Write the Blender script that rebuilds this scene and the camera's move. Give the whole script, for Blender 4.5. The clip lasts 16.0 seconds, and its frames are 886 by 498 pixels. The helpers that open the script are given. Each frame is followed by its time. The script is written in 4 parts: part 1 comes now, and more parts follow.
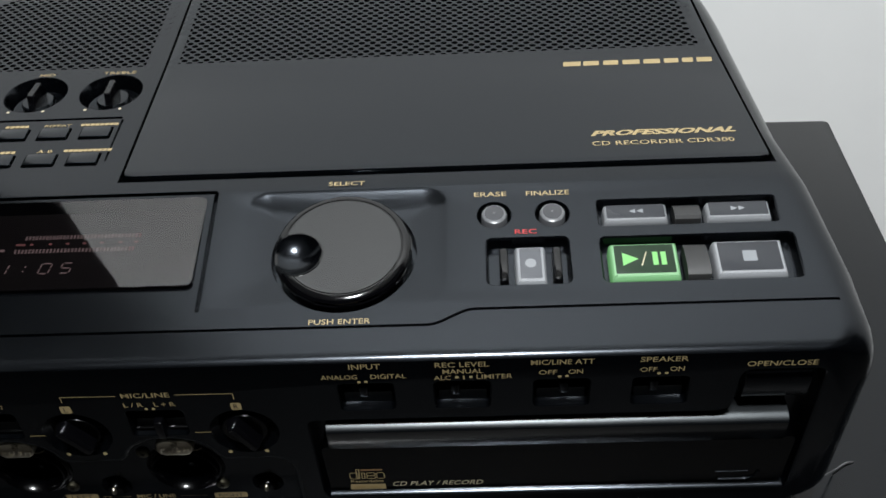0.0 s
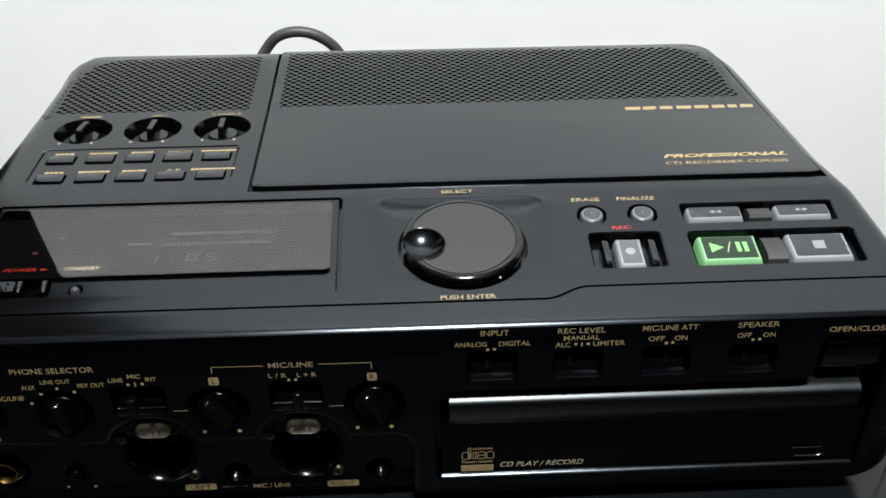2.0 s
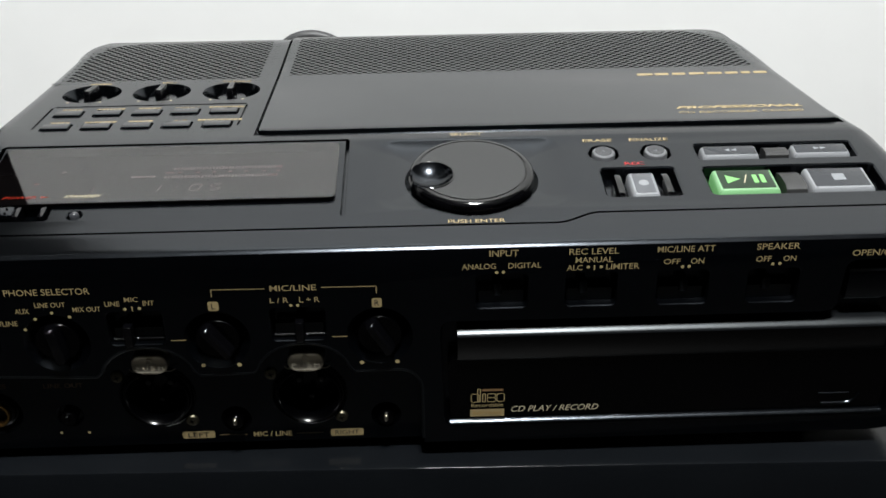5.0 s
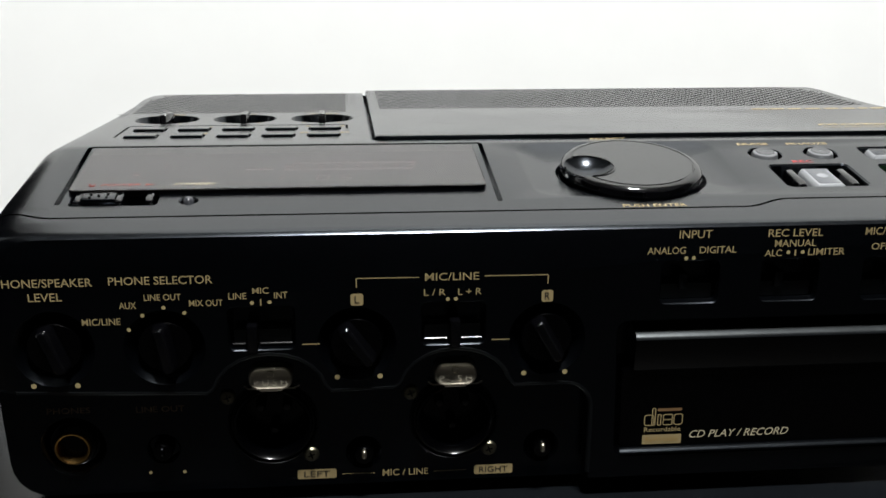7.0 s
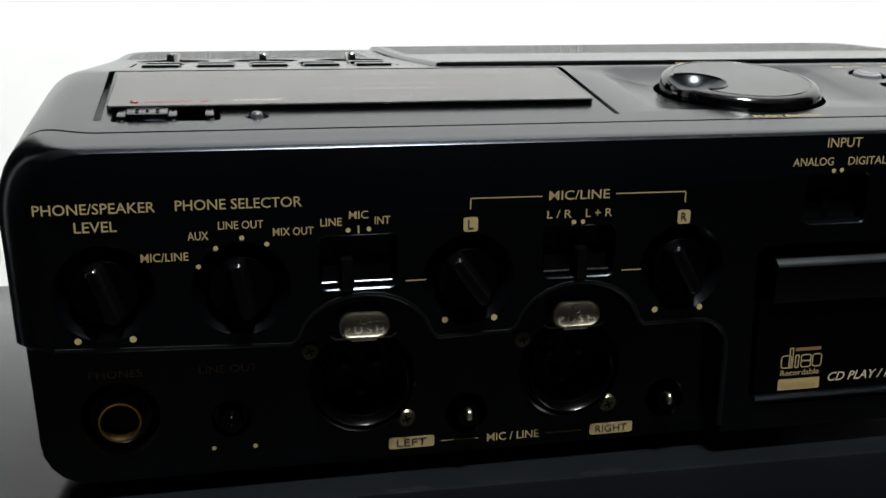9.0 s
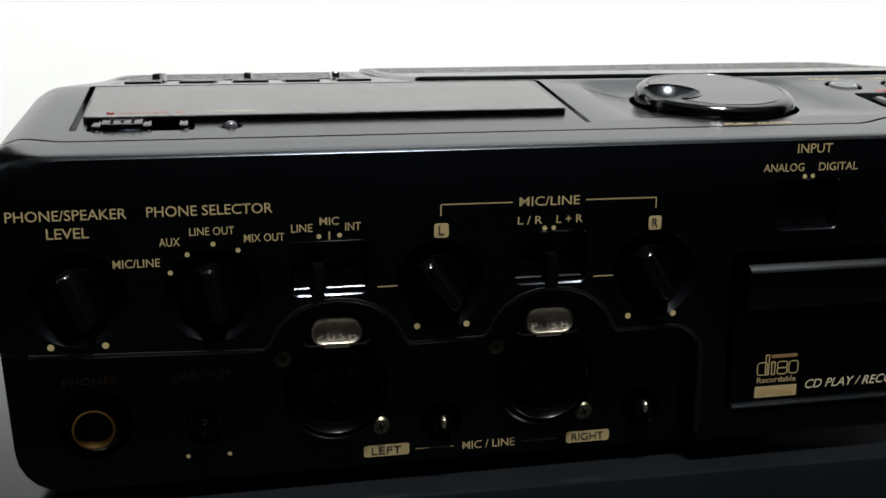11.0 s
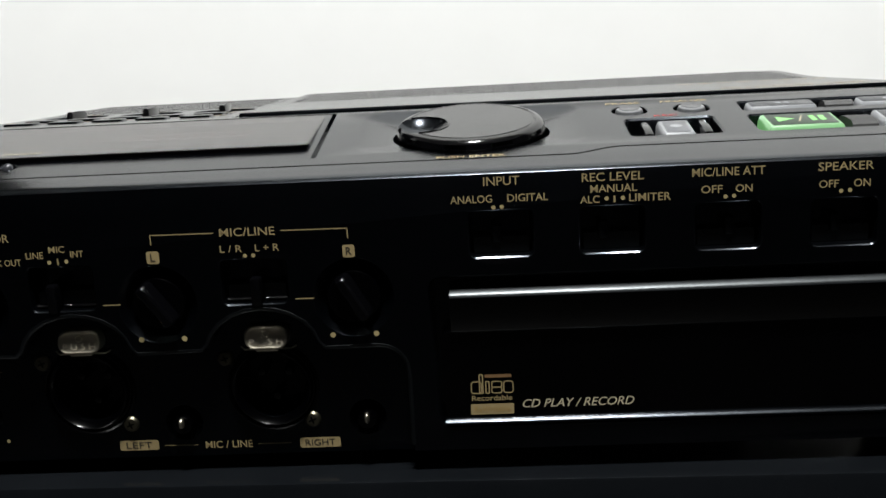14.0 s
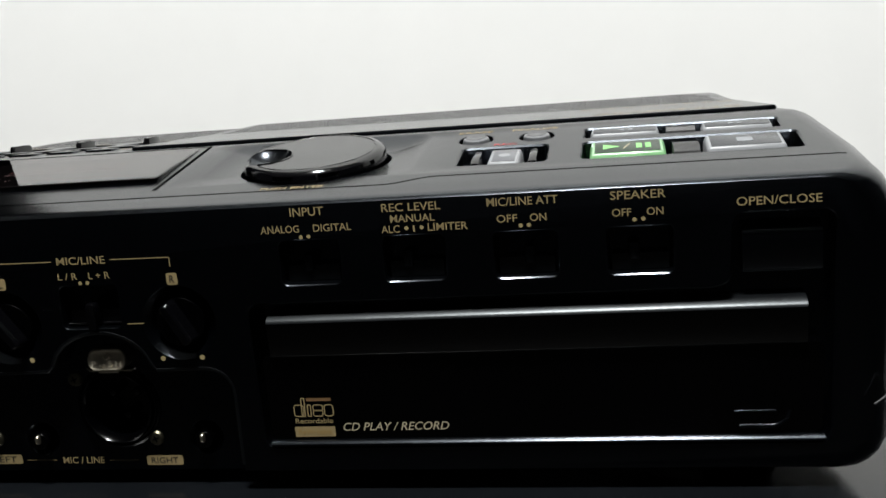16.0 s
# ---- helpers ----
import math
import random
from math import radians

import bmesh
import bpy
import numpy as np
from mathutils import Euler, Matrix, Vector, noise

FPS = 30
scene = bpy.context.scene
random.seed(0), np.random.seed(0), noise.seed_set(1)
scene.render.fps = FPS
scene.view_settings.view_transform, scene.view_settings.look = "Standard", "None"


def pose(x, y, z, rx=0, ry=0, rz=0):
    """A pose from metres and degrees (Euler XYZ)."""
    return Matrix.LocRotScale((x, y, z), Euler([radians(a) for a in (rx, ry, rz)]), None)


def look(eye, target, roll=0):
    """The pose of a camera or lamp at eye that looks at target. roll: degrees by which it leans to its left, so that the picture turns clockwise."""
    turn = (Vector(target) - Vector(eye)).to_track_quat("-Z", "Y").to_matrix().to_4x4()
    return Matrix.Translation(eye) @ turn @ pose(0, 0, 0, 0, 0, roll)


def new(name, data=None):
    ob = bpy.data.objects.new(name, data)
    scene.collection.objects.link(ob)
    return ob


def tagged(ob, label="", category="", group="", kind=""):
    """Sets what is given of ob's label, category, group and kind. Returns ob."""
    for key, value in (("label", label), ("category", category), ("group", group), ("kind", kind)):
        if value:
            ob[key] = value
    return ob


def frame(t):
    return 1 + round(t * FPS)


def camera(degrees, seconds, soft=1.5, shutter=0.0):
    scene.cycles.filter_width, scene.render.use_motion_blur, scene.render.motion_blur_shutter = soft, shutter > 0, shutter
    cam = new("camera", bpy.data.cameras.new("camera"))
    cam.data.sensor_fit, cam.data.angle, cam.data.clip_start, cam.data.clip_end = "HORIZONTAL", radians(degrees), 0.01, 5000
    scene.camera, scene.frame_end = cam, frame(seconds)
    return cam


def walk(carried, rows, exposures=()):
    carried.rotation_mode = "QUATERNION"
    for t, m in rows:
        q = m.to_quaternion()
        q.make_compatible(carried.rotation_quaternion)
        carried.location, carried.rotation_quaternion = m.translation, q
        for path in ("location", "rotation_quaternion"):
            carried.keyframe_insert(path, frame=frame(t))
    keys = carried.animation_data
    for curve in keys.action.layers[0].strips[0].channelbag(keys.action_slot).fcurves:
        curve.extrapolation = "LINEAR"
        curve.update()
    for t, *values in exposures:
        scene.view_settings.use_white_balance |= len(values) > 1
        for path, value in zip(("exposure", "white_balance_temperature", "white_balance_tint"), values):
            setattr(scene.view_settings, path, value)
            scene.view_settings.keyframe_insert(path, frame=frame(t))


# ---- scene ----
cam = camera(46.1, 16.0, soft=1.6)
PATH = [
    (0, (0.0517, -0.2135, 0.2923), (0.0449, -0.0574, 0.1674), -3.3),
    (0.5, (0.0109, -0.2529, 0.2833), (0.0193, -0.0921, 0.1648), -0.8),
    (1, (-0.0104, -0.2697, 0.2749), (0.0027, -0.1023, 0.1662), 0.4),
    (1.5, (-0.0142, -0.2750, 0.2705), (-0.0035, -0.1034, 0.1683), 0),
    (2, (-0.0108, -0.2779, 0.2685), (-0.0033, -0.1041, 0.1698), -0.5),
    (2.5, (-0.0078, -0.2802, 0.2656), (-0.0016, -0.1052, 0.1690), -0.7),
    (3, (-0.0055, -0.2813, 0.2644), (-0.0005, -0.1066, 0.1672), -0.9),
    (3.5, (-0.0048, -0.2879, 0.2509), (-0.0002, -0.1106, 0.1584), -1),
    (3.7, (-0.0052, -0.2894, 0.2433), (-0.0004, -0.1108, 0.1534), -0.9),
    (5.8, (-0.0178, -0.2980, 0.1850), (-0.0134, -0.1096, 0.1180), -0.9),
    (6, (-0.0219, -0.2972, 0.1759), (-0.0177, -0.1070, 0.1144), -0.8),
    (6.5, (-0.0360, -0.2875, 0.1565), (-0.0322, -0.0941, 0.1056), -0.8),
    (7, (-0.0771, -0.2693, 0.1383), (-0.0585, -0.0752, 0.0938), 0),
    (7.5, (-0.1104, -0.2445, 0.1233), (-0.0781, -0.0516, 0.0818), 0.3),
    (8, (-0.1254, -0.2282, 0.1134), (-0.0864, -0.0362, 0.0728), 0.1),
    (8.5, (-0.1278, -0.2246, 0.1066), (-0.0878, -0.0326, 0.0671), -0.3),
    (9, (-0.1290, -0.2249, 0.1014), (-0.0880, -0.0327, 0.0641), -0.4),
    (11.5, (-0.1126, -0.2340, 0.0949), (-0.0755, -0.0397, 0.0660), -1.2),
    (12, (-0.0920, -0.2409, 0.0976), (-0.0632, -0.0450, 0.0699), -1.7),
    (12.5, (-0.0675, -0.2472, 0.1035), (-0.0486, -0.0502, 0.0749), -2),
    (13, (-0.0386, -0.2541, 0.1062), (-0.0310, -0.0563, 0.0776), -2.5),
    (13.5, (-0.0079, -0.2613, 0.1028), (-0.0119, -0.0633, 0.0749), -2.7),
    (14, (0.0163, -0.2653, 0.1033), (0.0057, -0.0680, 0.0728), -2.8),
    (14.5, (0.0379, -0.2683, 0.1042), (0.0223, -0.0714, 0.0726), -2.9),
    (15, (0.0572, -0.2704, 0.1041), (0.0380, -0.0736, 0.0740), -3.1),
    (15.5, (0.0817, -0.2677, 0.1034), (0.0542, -0.0716, 0.0755), -3.5),
    (16, (0.1013, -0.2645, 0.1022), (0.0661, -0.0693, 0.0767), -3.9),
]
walk(cam, [(t, look(eye, target, roll)) for t, eye, target, roll in PATH],
     exposures=[(0.0, -0.43, 6330, 10), (0.5, -0.04, 6350, 10), (1.0, 0.05, 6360, 10), (1.5, -0.08, 6390, 10), (3.0, -0.03, 6420, 10), (3.6, -0.12, 6440, 10), (6.0, -0.16, 6520, 10), (6.5, -0.26, 6540, 10), (7.0, 0.0, 6550, 10), (7.5, -0.07, 6560, 10), (8.5, 0.13, 6500, 10), (11.5, 0.05, 6540, 10), (13.5, -0.13, 6580, 10), (15.0, -0.09, 6580, 10), (16.0, -0.2, 6600, 10)])

# ---- light ----
world = bpy.data.worlds.new("world")
scene.world = world
world.use_nodes = True
world.node_tree.nodes["Background"].inputs[0].default_value = (0.6, 0.65, 0.7, 1)
world.node_tree.nodes["Background"].inputs[1].default_value = 0.003
lamp_data = bpy.data.lights.new("ceiling_light_glow", "AREA")
lamp_data.shape, lamp_data.size, lamp_data.energy = "DISK", 0.26, 84.0
lamp_data.color = (0.98, 1.0, 1.0)
lamp = new("ceiling_light_glow", lamp_data)
lamp.matrix_world = look((0.08, -0.52, 1.64), (0.06, -0.20, 0.0))


# ---- materials ----
def material(name, color, rough=0.5, metal=0.0, grain=0.0, scale=900.0, mottle=0.15, glow=None, strength=0.0, coat=0.0, spec=0.5, rough_var=0.08, tint=(1, 1, 1)):
    m = bpy.data.materials.new(name)
    m.use_nodes = True
    nt = m.node_tree
    b = nt.nodes["Principled BSDF"]
    b.inputs["Metallic"].default_value = metal
    b.inputs["Coat Weight"].default_value = coat
    b.inputs["Coat Roughness"].default_value = 0.06
    b.inputs["Specular IOR Level"].default_value = spec
    b.inputs["Specular Tint"].default_value = (*tint, 1)
    co = nt.nodes.new("ShaderNodeTexCoord")
    wear = nt.nodes.new("ShaderNodeTexNoise")
    wear.inputs["Scale"].default_value = 38.0
    wear.inputs["Detail"].default_value = 6.0
    nt.links.new(co.outputs["Object"], wear.inputs["Vector"])
    ramp = nt.nodes.new("ShaderNodeMixRGB")
    ramp.inputs[1].default_value = (*[c * (1 - mottle) for c in color], 1)
    ramp.inputs[2].default_value = (*[min(1, c * (1 + mottle)) for c in color], 1)
    nt.links.new(wear.outputs["Fac"], ramp.inputs[0])
    nt.links.new(ramp.outputs[0], b.inputs["Base Color"])
    mr = nt.nodes.new("ShaderNodeMapRange")
    mr.inputs["To Min"].default_value = max(0.01, rough - rough_var)
    mr.inputs["To Max"].default_value = min(1, rough + rough_var)
    nt.links.new(wear.outputs["Fac"], mr.inputs["Value"])
    nt.links.new(mr.outputs[0], b.inputs["Roughness"])
    if grain:
        fine = nt.nodes.new("ShaderNodeTexNoise")
        fine.inputs["Scale"].default_value = scale
        fine.inputs["Detail"].default_value = 3.0
        nt.links.new(co.outputs["Object"], fine.inputs["Vector"])
        bump = nt.nodes.new("ShaderNodeBump")
        bump.inputs["Strength"].default_value = grain
        bump.inputs["Distance"].default_value = 0.0002
        nt.links.new(fine.outputs["Fac"], bump.inputs["Height"])
        nt.links.new(bump.outputs[0], b.inputs["Normal"])
    if glow:
        b.inputs["Emission Color"].default_value = (*glow, 1)
        b.inputs["Emission Strength"].default_value = strength
    return m


M_BODY = material("black_textured_plastic", (0.0003, 0.0004, 0.0006), 0.205, grain=0.04, scale=2600, rough_var=0.03, spec=0.47, tint=(0.80, 0.885, 1.0))
M_LID = material("black_lid_plastic", (0.0006, 0.0008, 0.0011), 0.2, grain=0.015, scale=3000, rough_var=0.05, tint=(0.80, 0.885, 1.0))
M_DARK = material("matt_black_plastic", (0.0002, 0.0002, 0.0003), 0.18, spec=0.25, rough_var=0.05)
M_GLOSS = material("gloss_black_plastic", (0.0010, 0.0010, 0.0013), 0.1, rough_var=0.04)
M_KNOBTOP = material("satin_black_plastic", (0.0036, 0.0042, 0.0046), 0.24, grain=0.03, scale=3000, spec=0.7)
M_GLASS = material("smoked_clear_acrylic", (0.62, 0.50, 0.52), 0.035, rough_var=0.015, mottle=0.02)
nt = M_GLASS.node_tree
clear, shine, gloss, both = (nt.nodes.new("ShaderNode" + k) for k in ("BsdfTransparent", "BsdfGlossy", "Fresnel", "MixShader"))
clear.inputs["Color"].default_value = (0.46, 0.42, 0.43, 1)
shine.inputs["Roughness"].default_value = 0.03
shine.inputs["Color"].default_value = (0.97, 0.96, 0.96, 1)
gloss.inputs["IOR"].default_value = 1.76
nt.links.new(gloss.outputs[0], both.inputs[0])
nt.links.new(clear.outputs[0], both.inputs[1])
nt.links.new(shine.outputs[0], both.inputs[2])
nt.links.new(both.outputs[0], nt.nodes["Material Output"].inputs["Surface"])
M_BOARD = material("dark_display_board", (0.0012, 0.0010, 0.0011), 0.6, spec=0.2)
M_GOLD = material("gold_print", (0.28, 0.215, 0.105), 0.5, mottle=0.12)
M_WHITE = material("cream_print", (0.40, 0.35, 0.24), 0.5)
M_DOT = material("pale_gold_print", (0.33, 0.265, 0.13), 0.45)
M_RED = material("red_print", (0.35, 0.02, 0.02), 0.5)
M_REDLIT = material("lit_red_print", (0.05, 0.006, 0.005), 0.05, rough_var=0.02, spec=0.7, glow=(1.0, 0.07, 0.02), strength=0.3)
M_VFD = material("display_segment", (0.006, 0.004, 0.005), 0.05, rough_var=0.02, glow=(1.0, 0.74, 0.72), strength=0.26)
M_VFDRED = material("display_segment_red", (0.006, 0.004, 0.005), 0.05, rough_var=0.02, glow=(1.0, 0.42, 0.4), strength=0.26)
M_CLEAR = material("frosted_clear_plastic", (0.21, 0.217, 0.226), 0.35, spec=0.35, mottle=0.1)
M_INSET = material("grey_button_inset", (0.021, 0.023, 0.027), 0.25, spec=0.4)
M_DOME = material("smoky_clear_plastic", (0.030, 0.031, 0.035), 0.2, rough_var=0.03, spec=0.6)
M_CAP = material("pale_clear_plastic", (0.10, 0.103, 0.108), 0.28, rough_var=0.05)
M_RECIN = material("pale_button_inset", (0.075, 0.078, 0.086), 0.3, spec=0.4)
M_LIP = material("satin_black_plastic", (0.001, 0.0012, 0.0016), 0.34, tint=(0.9, 0.97, 1.0))
M_MARK = material("grey_button_mark", (0.17, 0.18, 0.19), 0.4)
M_GREEN = material("lit_green_plastic", (0.13, 0.22, 0.13), 0.3, coat=0.4, glow=(0.30, 1.0, 0.28), strength=0.27)
M_GREENIN = material("green_button_inset", (0.008, 0.020, 0.009), 0.3, spec=0.3, glow=(0.1, 0.6, 0.12), strength=0.008)
M_GREENMARK = material("lit_green_mark", (0.08, 0.2, 0.06), 0.4, glow=(0.36, 1.0, 0.30), strength=0.62)
M_NICKEL = material("worn_nickel", (0.66, 0.60, 0.48), 0.32, metal=1.0, grain=0.3, scale=500)
# paler copy of the tab's nickel: light caught by embossing, put into colour
M_EMBOSS = material("paler_nickel", (0.85, 0.79, 0.66), 0.6, metal=1.0)
M_BRASS = material("brass", (0.78, 0.47, 0.16), 0.25, metal=1.0)
M_SCREW = material("dull_screw_metal", (0.13, 0.12, 0.085), 0.4, metal=1.0)
M_RUBBER = material("black_rubber", (0.018, 0.018, 0.018), 0.6)
M_CABLE = material("grey_black_cable", (0.035, 0.035, 0.036), 0.5)
M_TABLE = material("black_laminate", (0.0032, 0.0038, 0.0046), 0.2, spec=0.28, grain=0.12, scale=500, rough_var=0.12)
M_WALL = material("white_wall_paint", (0.80, 0.80, 0.785), 0.75, grain=0.25, scale=160, mottle=0.02)
M_CEIL = material("white_ceiling_paint", (0.78, 0.78, 0.76), 0.85, mottle=0.03)
M_FLOOR = material("grey_brown_floor", (0.016, 0.015, 0.014), 0.5, mottle=0.3)
# near-black stands in for the missing light on the room's far walls
M_DIM = material("darkened_room_wall", (0.006, 0.006, 0.007), 0.8, mottle=0.1)
M_GLOWLAMP = material("lamp_diffuser", (0.9, 0.9, 0.88), 0.5, glow=(1, 0.96, 0.9), strength=6.0)


# ---- mesh helpers ----
def mesh_of(name, bm, mat, smooth=35.0):
    me = bpy.data.meshes.new(name)
    bmesh.ops.recalc_face_normals(bm, faces=bm.faces)
    bm.to_mesh(me)
    bm.free()
    for m in mat if isinstance(mat, (list, tuple)) else [mat]:
        me.materials.append(m)
    if smooth:
        me.shade_smooth()
        me.set_sharp_from_angle(angle=radians(smooth))
    return me


def part(name, bm, mat, parent, label="", m=None, smooth=35.0):
    ob = new(name, mesh_of(name, bm, mat, smooth) if isinstance(bm, bmesh.types.BMesh) else bm)
    ob.parent = parent
    if m is not None:
        ob.matrix_basis = m
    if label:
        tagged(ob, label)
    return ob


def empty(name, label, category, m=None, group="", kind=""):
    ob = new(name)
    ob.empty_display_size = 0.02
    if m is not None:
        ob.matrix_basis = m
    return tagged(ob, label, category, group, kind)


def rrect(w, h, r, n=5):
    """Outline of a rounded rectangle round the origin."""
    r = max(1e-5, min(r, w / 2 - 1e-5, h / 2 - 1e-5))
    out = []
    for cx, cy, a in ((w / 2 - r, h / 2 - r, 0), (-w / 2 + r, h / 2 - r, 90), (-w / 2 + r, -h / 2 + r, 180), (w / 2 - r, -h / 2 + r, 270)):
        for i in range(n + 1):
            t = radians(a + 90 * i / n)
            out.append((cx + r * math.cos(t), cy + r * math.sin(t)))
    return out


def circle(r, n=40):
    return [(r * math.cos(2 * math.pi * i / n), r * math.sin(2 * math.pi * i / n)) for i in range(n)]


def grow(pts, d):
    """The outline moved outwards by d (counter-clockwise outlines)."""
    out, n = [], len(pts)
    for i in range(n):
        a, b, c = Vector(pts[i - 1]), Vector(pts[i]), Vector(pts[(i + 1) % n])
        e, f = (b - a), (c - b)
        if e.length < 1e-9 or f.length < 1e-9:
            out.append((b.x, b.y))
            continue
        e.normalize(), f.normalize()
        na, nb = Vector((e.y, -e.x)), Vector((f.y, -f.x))
        k = na + nb
        k = k / max(0.35, k.dot(na)) if k.length > 1e-6 else na
        out.append((b.x + k.x * d, b.y + k.y * d))
    return out


def stack(bm, rings, m=None, caps=True):
    """Closed skin through rings of 3D points that have the same count."""
    vs = [[bm.verts.new(m @ Vector(p) if m is not None else Vector(p)) for p in ring] for ring in rings]
    n = len(vs[0])
    for a, b in zip(vs, vs[1:]):
        for i in range(n):
            bm.faces.new((a[i], a[(i + 1) % n], b[(i + 1) % n], b[i]))
    if caps:
        bm.faces.new(list(reversed(vs[0])))
        bm.faces.new(vs[-1])
    return vs


def prism(bm, pts, z0, z1, m=None, bevel=0.0, both=False, at=(0, 0)):
    """A slab on an outline from z0 to z1, its upper (and lower) edge rounded."""
    rings = []
    steps = [(0, 1)] if bevel <= 0 else [(1, 0), (0.707, 0.293 * 1.0), (0.293, 0.707), (0, 1)]
    lift = lambda q, z: [(x + at[0], y + at[1], z) for x, y in q]
    if both and bevel > 0:
        for c, s in steps[::-1]:
            rings.append(lift(grow(pts, -bevel * (1 - (1 - c))) if c else pts, z0 + bevel * (1 - c) if c else z0 + bevel))
        rings = rings[::-1]
    else:
        rings.append(lift(pts, z0))
    if bevel > 0:
        rings.append(lift(pts, z1 - bevel))
        rings.append(lift(grow(pts, -bevel * 0.293), z1 - bevel * 0.293))
        rings.append(lift(grow(pts, -bevel), z1))
    else:
        rings.append(lift(pts, z1))
    stack(bm, rings, m)


def well(bm, pts, depth, m, chamfer=0.0004, draft=0.0, at=(0, 0)):
    """A cutter for a recess with a chamfered mouth."""
    lift = lambda q, z: [(x + at[0], y + at[1], z) for x, y in q]
    stack(bm, [lift(grow(pts, -draft), -depth), lift(pts, -chamfer), lift(grow(pts, 2 * chamfer), chamfer)], m)


def lathe(bm, profile, n=48, m=None):
    """Turned shape from (radius, height) pairs, closed at both ends."""
    stack(bm, [[(r * math.cos(2 * math.pi * i / n), r * math.sin(2 * math.pi * i / n), z) for i in range(n)] for r, z in profile], m)


def tube(bm, pts, radius, n=10):
    rings = []
    for i, p in enumerate(pts):
        d = (Vector(pts[min(i + 1, len(pts) - 1)]) - Vector(pts[max(i - 1, 0)])).normalized()
        s = d.cross(Vector((0, 1, 0.13))).normalized()
        u = s.cross(d)
        rings.append([Vector(p) + radius * (s * math.cos(2 * math.pi * k / n) + u * math.sin(2 * math.pi * k / n)) for k in range(n)])
    stack(bm, rings)


def carve(name, base, cutters, mat, smooth=30.0):
    """The mesh of base with the cutters taken away."""
    a = new(name + "_base", mesh_of(name, base, mat, 0))
    obs = []
    for c in cutters:
        k = new("cutter", mesh_of("cutter", c, M_DARK, 0))
        mod = a.modifiers.new("cut", "BOOLEAN")
        mod.operation, mod.solver, mod.object = "DIFFERENCE", "EXACT", k
        mod.use_self = True
        obs.append(k)
    dg = bpy.context.evaluated_depsgraph_get()
    me = bpy.data.meshes.new_from_object(a.evaluated_get(dg))
    for o in (*obs, a):
        bpy.data.objects.remove(o)
    me.materials.clear()
    me.materials.append(mat)
    me.shade_smooth()
    me.set_sharp_from_angle(angle=radians(smooth))
    me.name = name
    return me


def frame_of(origin, u, v):
    u, v = Vector(u).normalized(), Vector(v).normalized()
    n = u.cross(v)
    m = Matrix((u, v, n)).transposed().to_4x4()
    m.translation = origin
    return m


# Working planes of the recorder: x runs along it, y up or back along the face, z out of the face.
LEAN_F = 0.085
FRONT = frame_of((0, 0.00616, 0), (1, 0, 0), (0, -LEAN_F, 1))
LOWER = frame_of((0, 0.01216, 0), (1, 0, 0), (0, -LEAN_F, 1))
DECK = frame_of((0, -0.0010, 0.081765), (1, 0, 0), (0, 1, 0.235))
LIDP = frame_of((0, 0, 0.0952), (1, 0, 0), (0, 1, 0.028))
DECKR = DECK @ pose(0, -0.0017, 0)
KD = 1.040


def on(frame_m, x, y, lift=0.0, turn=0.0):
    return frame_m @ pose(x, y, lift, 0, 0, turn)


def lettering(string, m, width, height, mat, parent, name="lettering", slant=0.0, x=0.0, y=0.0, lift=0.00006, weight=0.006):
    """Printed words fitted into a box of width and height round (x, y) on the plane m."""
    cu = bpy.data.curves.new("words", "FONT")
    cu.body, cu.shear, cu.extrude = string, slant, 0.0
    cu.resolution_u, cu.offset = 3, weight
    ob = bpy.data.objects.new("words", cu)
    scene.collection.objects.link(ob)
    me = bpy.data.meshes.new_from_object(ob.evaluated_get(bpy.context.evaluated_depsgraph_get()))
    bpy.data.objects.remove(ob)
    co = np.array([v.co[:] for v in me.vertices])
    lo, hi = co.min(0), co.max(0)
    mid, size = (lo + hi) / 2, np.maximum(hi - lo, 1e-6)
    for v in me.vertices:
        v.co = ((v.co.x - mid[0]) * width / size[0], (v.co.y - mid[1]) * height / size[1], 0)
    me.materials.clear()
    me.materials.append(mat)
    me.name = name
    ob = new(name, me)
    ob.parent = parent
    ob.matrix_basis = m @ pose(x, y, lift)
    return ob


def print_shape(pts, m, mat, parent, name, x=0.0, y=0.0, lift=0.00006):
    bm = bmesh.new()
    bm.faces.new([bm.verts.new((px + x, py + y, lift)) for px, py in pts])
    me = bpy.data.meshes.new(name)
    bm.to_mesh(me)
    bm.free()
    me.materials.append(mat)
    ob = new(name, me)
    ob.parent, ob.matrix_basis = parent, m
    return ob


# ---- room ----
def box(name, lo, hi, mat, label, category, kind="structure"):
    bm = bmesh.new()
    bmesh.ops.create_cube(bm, size=1)
    for v in bm.verts:
        v.co = [(a + b) / 2 + c * (b - a) for a, b, c in zip(lo, hi, v.co)]
    return tagged(new(name, mesh_of(name, bm, mat, 0)), label, category, kind=kind)


ZF, ZC = -0.75, 1.75
WALL_Y, DOOR_X = 0.33, -0.291
box("floor", (-2.0, -2.6, ZF - 0.1), (2.2, 2.0, ZF), M_FLOOR, "plain dark grey-brown floor of the room", "floor")
box("ceiling", (-2.0, -2.6, ZC), (2.2, 2.0, ZC + 0.1), M_CEIL, "white painted ceiling", "ceiling")
box("wall_north", (DOOR_X, WALL_Y, ZF), (2.2, WALL_Y + 0.12, ZC), M_WALL, "plain white painted wall behind the table", "wall")
box("wall_north_2", (-2.0, WALL_Y, 1.30), (DOOR_X, WALL_Y + 0.12, ZC), M_WALL, "white wall above a dark doorway", "wall")
